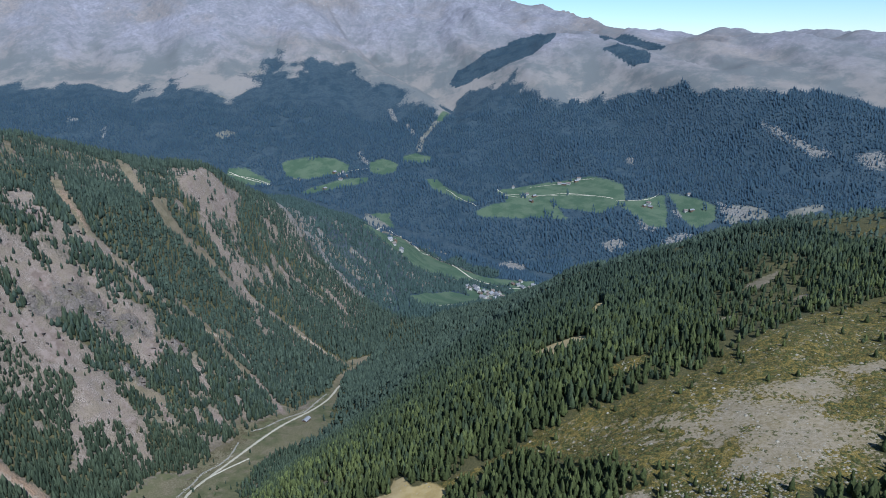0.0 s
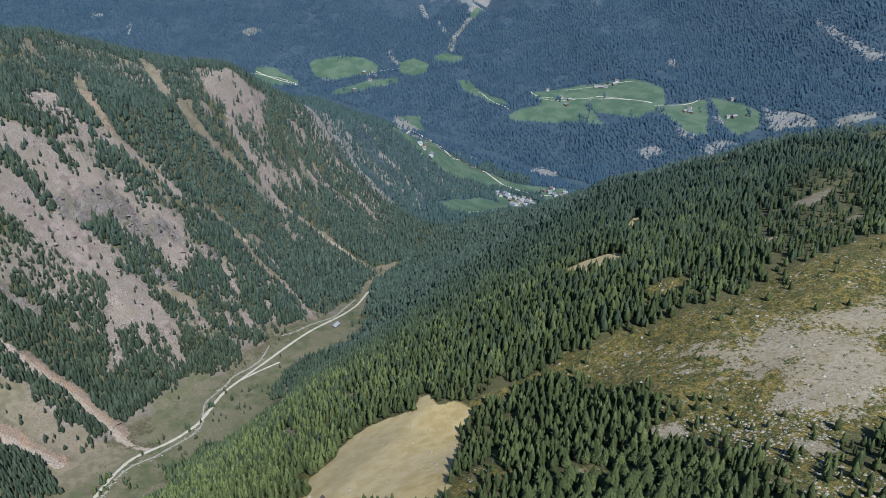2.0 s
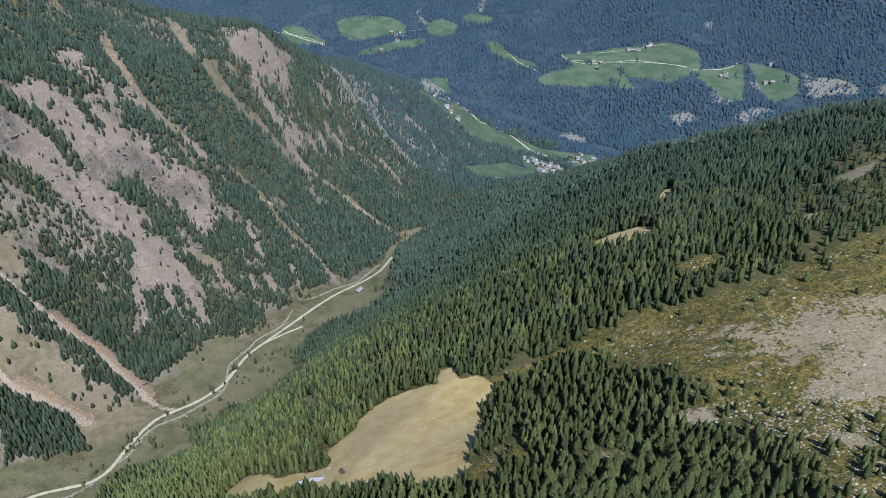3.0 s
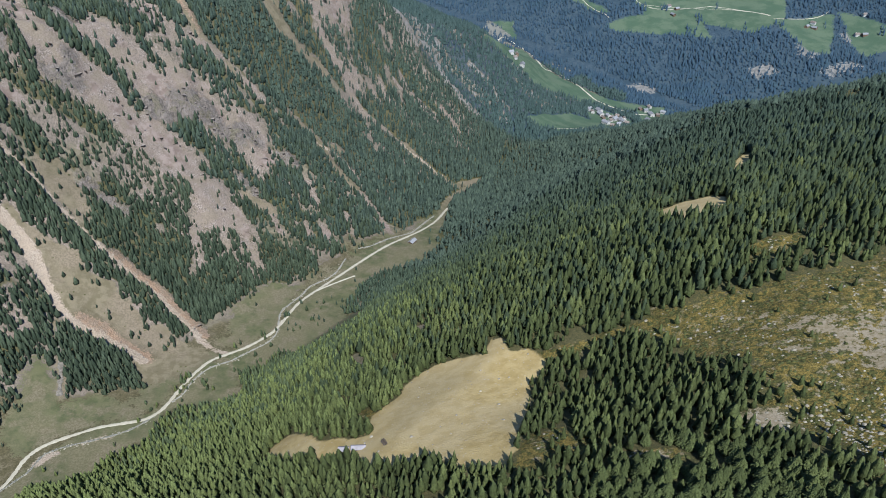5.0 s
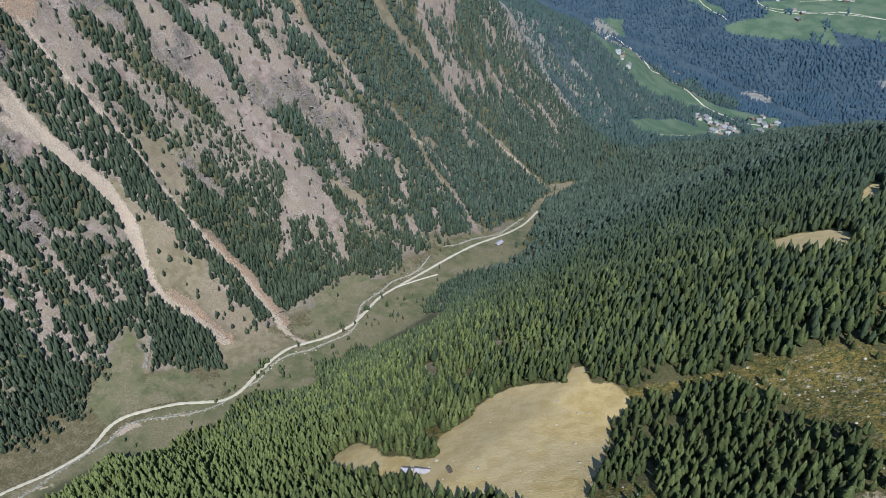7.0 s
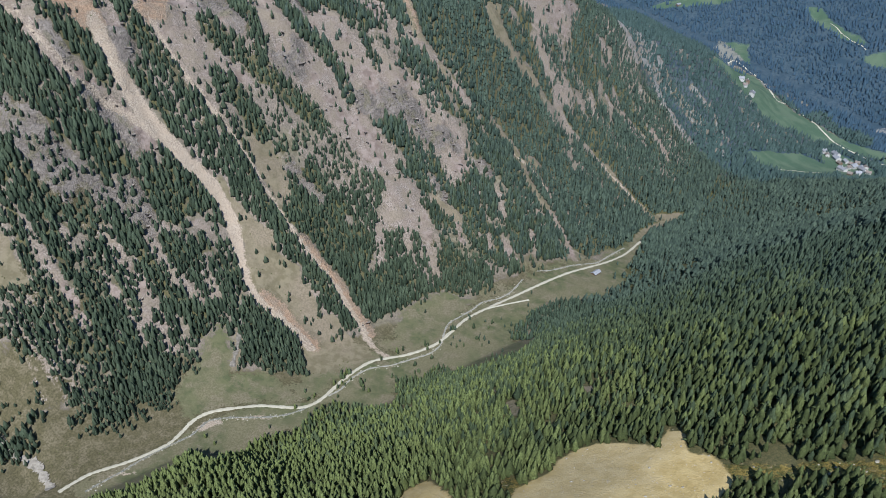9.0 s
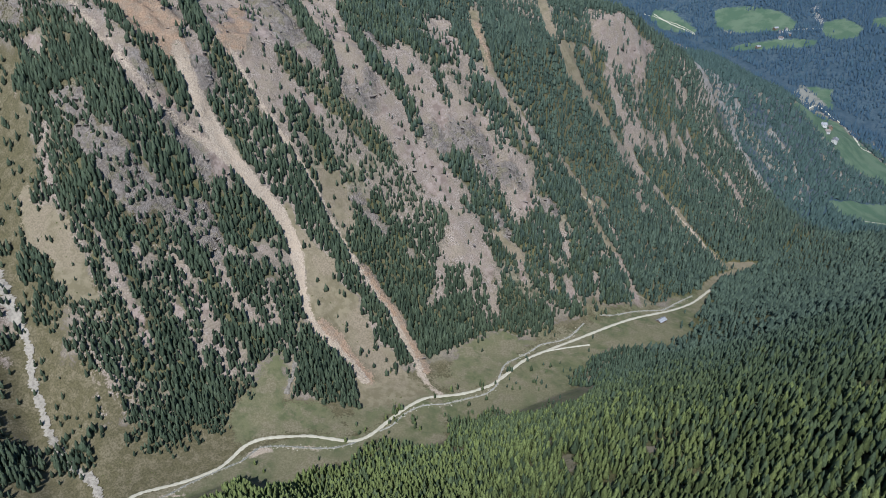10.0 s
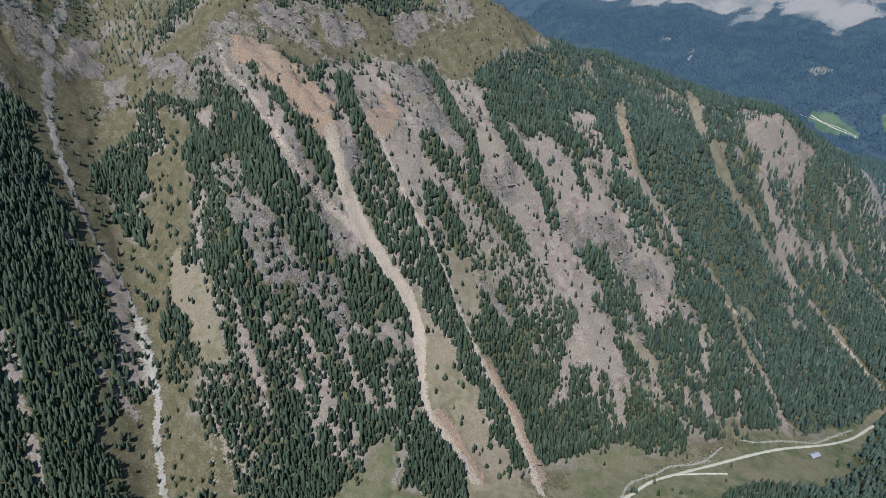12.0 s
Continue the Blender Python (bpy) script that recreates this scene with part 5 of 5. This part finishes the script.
# ---- stones, shrubs and buildings ----
def part(name, bm, mat, parent, label=""):
    data = bpy.data.meshes.new(name)
    bm.to_mesh(data)
    bm.free()
    data.materials.append(mat)
    ob = new(name, data)
    ob.parent = parent
    return tagged(ob, label)


def box(bm, x, y, z, sx, sy, sz):
    """A box whose base centre is at x, y, z."""
    made = bmesh.ops.create_cube(bm, size=1, matrix=Matrix.Translation((x, y, z + sz / 2)) @ Matrix.Diagonal((sx, sy, sz, 1)))
    return made["verts"]


def gable(bm, sx, sy, eave, ridge, thick, over):
    """Two roof slabs that meet at a ridge along y."""
    hx, hy = sx / 2 + over, sy / 2 + over
    drop = (ridge - eave) * over / (sx / 2)
    for sign in (-1, 1):
        low, high = (sign * hx, eave - drop), (0, ridge)
        v = [bm.verts.new((px, py, pz + dz)) for dz in (0, thick) for px, pz in (low, high) for py in (-hy, hy)]
        for f in ((0, 1, 3, 2), (4, 6, 7, 5), (0, 4, 5, 1), (2, 3, 7, 6), (0, 2, 6, 4), (1, 5, 7, 3)):
            bm.faces.new([v[i] for i in f])
    bmesh.ops.recalc_face_normals(bm, faces=bm.faces)


def walls_with_gables(bm, sx, sy, eave, ridge):
    x, y = sx / 2, sy / 2
    v = [bm.verts.new(p) for p in ((-x, -y, -2), (x, -y, -2), (x, y, -2), (-x, y, -2), (-x, -y, eave), (x, -y, eave), (x, y, eave), (-x, y, eave), (0, -y, ridge), (0, y, ridge))]
    for f in ((0, 1, 5, 8, 4), (2, 3, 7, 9, 6), (1, 2, 6, 5), (3, 0, 4, 7), (3, 2, 1, 0)):
        bm.faces.new([v[i] for i in f])


WALL_WHITE = plain_material("white_render", (0.30, 0.29, 0.275), (0.44, 0.43, 0.41), 0.6)
WALL_WOOD = plain_material("weathered_timber", (0.075, 0.05, 0.034), (0.17, 0.125, 0.09), 1.4)
ROOF_GREY = plain_material("grey_roof", (0.13, 0.13, 0.14), (0.25, 0.25, 0.265), 0.7, 0.6)
ROOF_BROWN = plain_material("brown_roof", (0.12, 0.098, 0.088), (0.20, 0.168, 0.15), 0.7)
ROOF_LILAC = plain_material("pale_lilac_roof", (0.19, 0.175, 0.19), (0.26, 0.24, 0.26), 0.6, 0.5)
PANE = plain_material("dark_window_pane", (0.02, 0.025, 0.03), (0.05, 0.055, 0.06), 1.0, 0.15)


def house(name, label, sx, sy, eave, ridge, wall_mat, roof_mat, category="house", windows=3, chimney_too=True, group=""):
    root = new(name)
    bm = bmesh.new()
    walls_with_gables(bm, sx, sy, eave, ridge - 0.15)
    part("wall", bm, wall_mat, root)
    bm = bmesh.new()
    gable(bm, sx, sy, eave, ridge, 0.28, 0.7)
    roof = part("roof", bm, roof_mat, root)
    if chimney_too:
        bm = bmesh.new()
        box(bm, sx * 0.16, sy * 0.2, ridge - 1.2, 0.8, 0.8, 2.2)
        box(bm, sx * 0.16, sy * 0.2, ridge + 1.0, 1.0, 1.0, 0.16)
        part("chimney", bm, WALL_WHITE, roof)
    for side_ in (-1, 1):
        for i in range(windows):
            y = sy * ((i + 0.5) / windows - 0.5)
            bm = bmesh.new()
            box(bm, side_ * (sx / 2 + 0.02), y, eave * 0.45, 0.14, 1.1, 1.3)
            part("window", bm, PANE, root)
    bm = bmesh.new()
    box(bm, 0, -sy / 2 - 0.03, 0, 1.2, 0.14, 2.1)
    part("door", bm, WALL_WOOD, root)
    return tagged(root, label, category, group)


def settle(x, y, turn):
    return Matrix.Translation((x, y, float(on_ground(x, y)))) @ Matrix.Rotation(radians(turn), 4, "Z")


def placed(protos, places, seed):
    """The prototypes in turn at the given x, y, turn."""
    for n, (x, y, turn) in enumerate(places):
        ob, m = protos[n % len(protos)], settle(x, y, turn)
        if n < len(protos):
            ob.matrix_basis = m
        else:
            copy_thing(ob, m)


hut = house("barn", "dark timber barn with a pale grey gable roof", 7, 12, 2.8, 4.8, WALL_WOOD, ROOF_GREY, "barn", 0, False)
hut.matrix_basis = settle(-201, 893, -20)
shed_a = house("shed", "long low timber shed with a pale lilac roof", 2.2, 6.4, 1.7, 2.5, WALL_WOOD, ROOF_LILAC, "shed", 0, False, "sheds in the clearing")
shed_a.matrix_basis = settle(-90, 292, 102)
shed_b = house("shed", "short timber shed with a pale lilac roof", 2.2, 4.4, 1.7, 2.5, WALL_WOOD, ROOF_LILAC, "shed", 0, False, "sheds in the clearing")
shed_b.matrix_basis = settle(-99, 294, 102)


def log_pile():
    root = new("log_pile")
    for k in range(9):
        bm = bmesh.new()
        row, col = (0, k) if k < 4 else ((1, k - 4 + 0.5) if k < 7 else (2, k - 7 + 1))
        bmesh.ops.create_cone(bm, cap_ends=True, segments=8, radius1=0.32, radius2=0.28, depth=4.2, matrix=Matrix.Translation((col * 0.66 - 1, 0, 0.32 + row * 0.56)) @ Matrix.Rotation(radians(90), 4, "X"))
        part("log", bm, BARK, root)
    return tagged(root, "pile of dark felled logs in the clearing", "log pile")


log_pile().matrix_basis = settle(-75, 290, 40)

villa = [house("house", "white rendered village house with a grey gable roof", 10, 13, 6, 9.5, WALL_WHITE, ROOF_GREY, "house", 3, True, "village houses"),
         house("house", "white village house with a brown gable roof", 9, 11, 5.5, 8.8, WALL_WHITE, ROOF_BROWN, "house", 3, True, "village houses"),
         house("house", "large pale village house with a grey roof", 13, 19, 7, 11, WALL_WHITE, ROOF_GREY, "house", 4, True, "village houses"),
         house("house", "timber village house with a brown roof", 9, 10, 5, 8.4, WALL_WOOD, ROOF_BROWN, "house", 2, True, "village houses")]
placed(villa, [(69, 1886, 140), (78, 1872, 10), (99, 1867, 30), (106, 1841, 40), (120, 1865, 30), (124, 1821, 140), (135, 1837, 150), (144, 1879, 100), (151, 1838, 0), (162, 1855, 10), (111, 1784, 50), (125, 1740, 70), (143, 1772, 110), (166, 1808, 80), (96, 1893, 40), (-139, 1925, 20), (-151, 1876, 120), (-140, 1876, 130), (-120, 1887, 0), (212, 1962, 30), (225, 1953, 120), (238, 1986, 40), (239, 1927, 20), (256, 1930, 110), (274, 1959, 60), (260, 1892, 150), (227, 1864, 35), (132, 1858, 60), (156, 1822, 40)], 1)
farms = [house("farmhouse", "farmhouse with a brown roof in green meadows", 10, 15, 5.5, 9.2, WALL_WHITE, ROOF_BROWN, "farmhouse", 3, True, "farms on the terrace"),
         house("farm_barn", "brown timber barn with a grey roof in green meadows", 10, 17, 5, 8.6, WALL_WOOD, ROOF_GREY, "barn", 0, False, "farms on the terrace")]
placed(farms, [(-415, 2825, 20), (-400, 2794, 80), (-417, 2767, 70), (-474, 2711, 150), (462, 2686, 90), (478, 2669, 70), (497, 2677, 70), (529, 2684, 110), (540, 2698, 100), (331, 2517, 30), (321, 2583, 130), (347, 2564, 130), (276, 2655, 170), (725, 2414, 140), (748, 2439, 50), (745, 2407, 50), (855, 2358, 110), (874, 2351, 110), (892, 2448, 120), (-450, 2825, 150), (-429, 2806, 50)], 2)


def boulder(seed):
    rng_ = random.Random(seed)
    bm = bmesh.new()
    bmesh.ops.create_icosphere(bm, subdivisions=2, radius=1)
    stretch = (rng_.uniform(0.8, 1.3), rng_.uniform(0.7, 1.1), rng_.uniform(0.5, 0.8))
    for v in bm.verts:
        k = 1 + 0.28 * noise.noise(v.co * 1.3 + Vector((seed * 7.1, 0, 0))) + 0.16 * noise.noise(v.co * 3.1 + Vector((0, seed * 3.3, 0)))
        v.co = Vector((v.co.x * stretch[0], v.co.y * stretch[1], v.co.z * stretch[2])) * k
    data = bpy.data.meshes.new("boulder")
    bm.to_mesh(data)
    bm.free()
    data.materials.append(STONE)
    return tagged(new("boulder", data), "pale grey weathered boulder lying on the slope", "boulder", "boulders on the open slope")


def open_places(x0, x1, y0, y1, count, seed, kinds_):
    """Random places on some kinds of cover."""
    g = np.random.default_rng(seed)
    x, y = g.uniform(x0, x1, count), g.uniform(y0, y1, count)
    c = cover(x, y)
    ok = np.zeros(count)
    for kind, w in kinds_:
        ok = np.maximum(ok, w * smooth(0.4, 0.7, c[kind]) * (1 - 0.95 * smooth(0.35, 0.6, c["alp"]) * (kind == "heath")))
    ok = ok * smooth(-0.7, 0.4, value_noise(x, y, 18, seed) + 0.3)
    if not any(k == "alp" for k, w in kinds_):
        ok = ok * (1 - 0.85 * smooth(0.35, 0.6, c["alp"]))
    keep = g.random(count) < ok
    return x[keep], y[keep]


rocks = [boulder(k) for k in range(5)]
bx, by = open_places(0, 330, 210, 520, 1500, 81, (("scree", 0.6), ("heath", 0.16), ("alp", 0.1)))
cx, cy = open_places(-110, 40, 280, 420, 90, 82, (("ochre", 0.5),))
bx, by = np.r_[bx[:190], cx[:28]], np.r_[by[:190], cy[:28]]
rng = np.random.default_rng(17)
for n, (x, y) in enumerate(zip(bx, by)):
    size = (0.35 + 0.8 * rng.random() ** 2) * (1 if n < 190 else 0.6)
    m = settle(float(x), float(y), rng.uniform(0, 360)) @ Matrix.Diagonal((size, size, size, 1))
    if n < len(rocks):
        rocks[n].matrix_basis = m
    else:
        copy_thing(rocks[n % len(rocks)], Matrix.Identity(4)).matrix_basis = m


def lump_shape(seed, sides=7, flat=0.7):
    g = np.random.default_rng(seed)
    v = [(0, 0, flat)]
    for z, r in ((flat * 0.62, 0.66), (-0.15, 1.0)):
        v += [(r * g.uniform(0.75, 1.25) * math.cos(6.2832 * i / sides + z), r * g.uniform(0.75, 1.25) * math.sin(6.2832 * i / sides + z), z * g.uniform(0.8, 1.2)) for i in range(sides)]
    f = [(0, 1 + i, 1 + (i + 1) % sides) for i in range(sides)]
    for i in range(sides):
        j = (i + 1) % sides
        f += [(1 + i, 1 + sides + i, 1 + sides + j), (1 + i, 1 + sides + j, 1 + j)]
    return np.array(v), np.array(f)


def litter(name, label, category, places, size, mat, seed, flat):
    g = np.random.default_rng(seed)
    x, y = places
    tall = g.uniform(size[0], size[1], len(x)) * g.uniform(0.6, 1.2, len(x))
    ob = wood(name, label, (x, y, on_ground(x, y), tall), [lump_shape(seed + k, 5, flat) for k in range(4)], mat, seed)
    return tagged(ob, category=category)


def block_shape(seed):
    """An angular block of rock, a metre high, sunk into the slope."""
    g = np.random.default_rng(seed)
    wide, long_ = g.uniform(0.35, 0.7), g.uniform(0.5, 1.3)
    v = [(sx * wide * g.uniform(0.55, 1.2), sy * long_ * g.uniform(0.55, 1.2), z * g.uniform(0.6, 1.1)) for z in (-0.7, 0.75) for sx, sy in ((-1, -1), (1, -1), (1, 1), (-1, 1))]
    v.append((g.uniform(-0.2, 0.2), g.uniform(-0.3, 0.3), 1.0))
    f = [(8, 4 + i, 4 + (i + 1) % 4) for i in range(4)]
    for i in range(4):
        j = (i + 1) % 4
        f += [(i, j, 4 + j), (i, 4 + j, 4 + i)]
    return np.array(v), np.array([(a, c, b) if k < 4 else (a, b, c) for k, (a, b, c) in enumerate(f)])[:, ::1]


def beside_stream(seed, spread, step):
    """Places strewn along the side valley's stream."""
    g = np.random.default_rng(seed)
    px, py = [], []
    for kind, corners, width in PATCHES:
        if kind == "stream" and corners[:, 1].mean() < 1500:
            run_ = np.r_[0, np.cumsum(np.hypot(*np.diff(corners, axis=0).T))]
            at = np.arange(0, run_[-1], step)
            px.append(np.interp(at, run_, corners[:, 0]) + g.normal(0, spread, len(at)))
            py.append(np.interp(at, run_, corners[:, 1]) + g.normal(0, spread, len(at)))
    return np.concatenate(px), np.concatenate(py)


litter("stream_stones", "pale rounded stones strewn along the shallow stream", "stones", beside_stream(95, 1.5, 0.55), (0.3, 1.1), STONE, 96, 0.6)
rx, ry = open_places(-1000, -60, 280, 1560, 70000, 92, (("rock", 0.35), ("earth", 0.05), ("scree", 0.05)))
g = np.random.default_rng(93)
crag_size = 0.7 + 3.0 * g.random(len(rx)) ** 2.6
tagged(wood("rock_outcrops", "broken grey and brownish crags on the steep flank", (rx, ry, on_ground(rx, ry) - 0.25 * crag_size, crag_size), [block_shape(400 + k) for k in range(9)], OUTCROP, 94, tint_shift=0.2), category="rock")
parts_ = [open_places(0, 420, 200, 560, 42000, 83, (("heath", 0.9), ("alp", 0.012))), open_places(-800, -350, 280, 720, 5000, 84, (("fan", 0.25), ("grass", 0.22), ("earth", 0.3))),
          open_places(-1000, -450, 380, 1000, 5000, 85, (("grass", 0.4), ("rock", 0.3)))]
litter("dwarf_shrubs", "low dark green juniper and heather shrubs", "shrubs", tuple(np.concatenate(a) for a in zip(*parts_)), (0.25, 1.1), SHRUB, 86, 0.75)
parts_ = [open_places(0, 420, 200, 560, 30000, 87, (("scree", 0.5), ("alp", 0.3), ("heath", 0.3))), open_places(-120, 40, 270, 430, 700, 88, (("ochre", 0.25),)), open_places(84, 190, 205, 290, 5200, 98, (("heath", 0.75), ("alp", 0.6))),
          open_places(-1000, -350, 280, 1000, 9000, 89, (("gravel", 0.5), ("earth", 0.5), ("scree", 0.35), ("rock", 0.35)))]
litter("loose_stones", "scattered pale loose stones on scree and slides", "stones", tuple(np.concatenate(a) for a in zip(*parts_)), (0.2, 1.0), STONE, 90, 0.6)
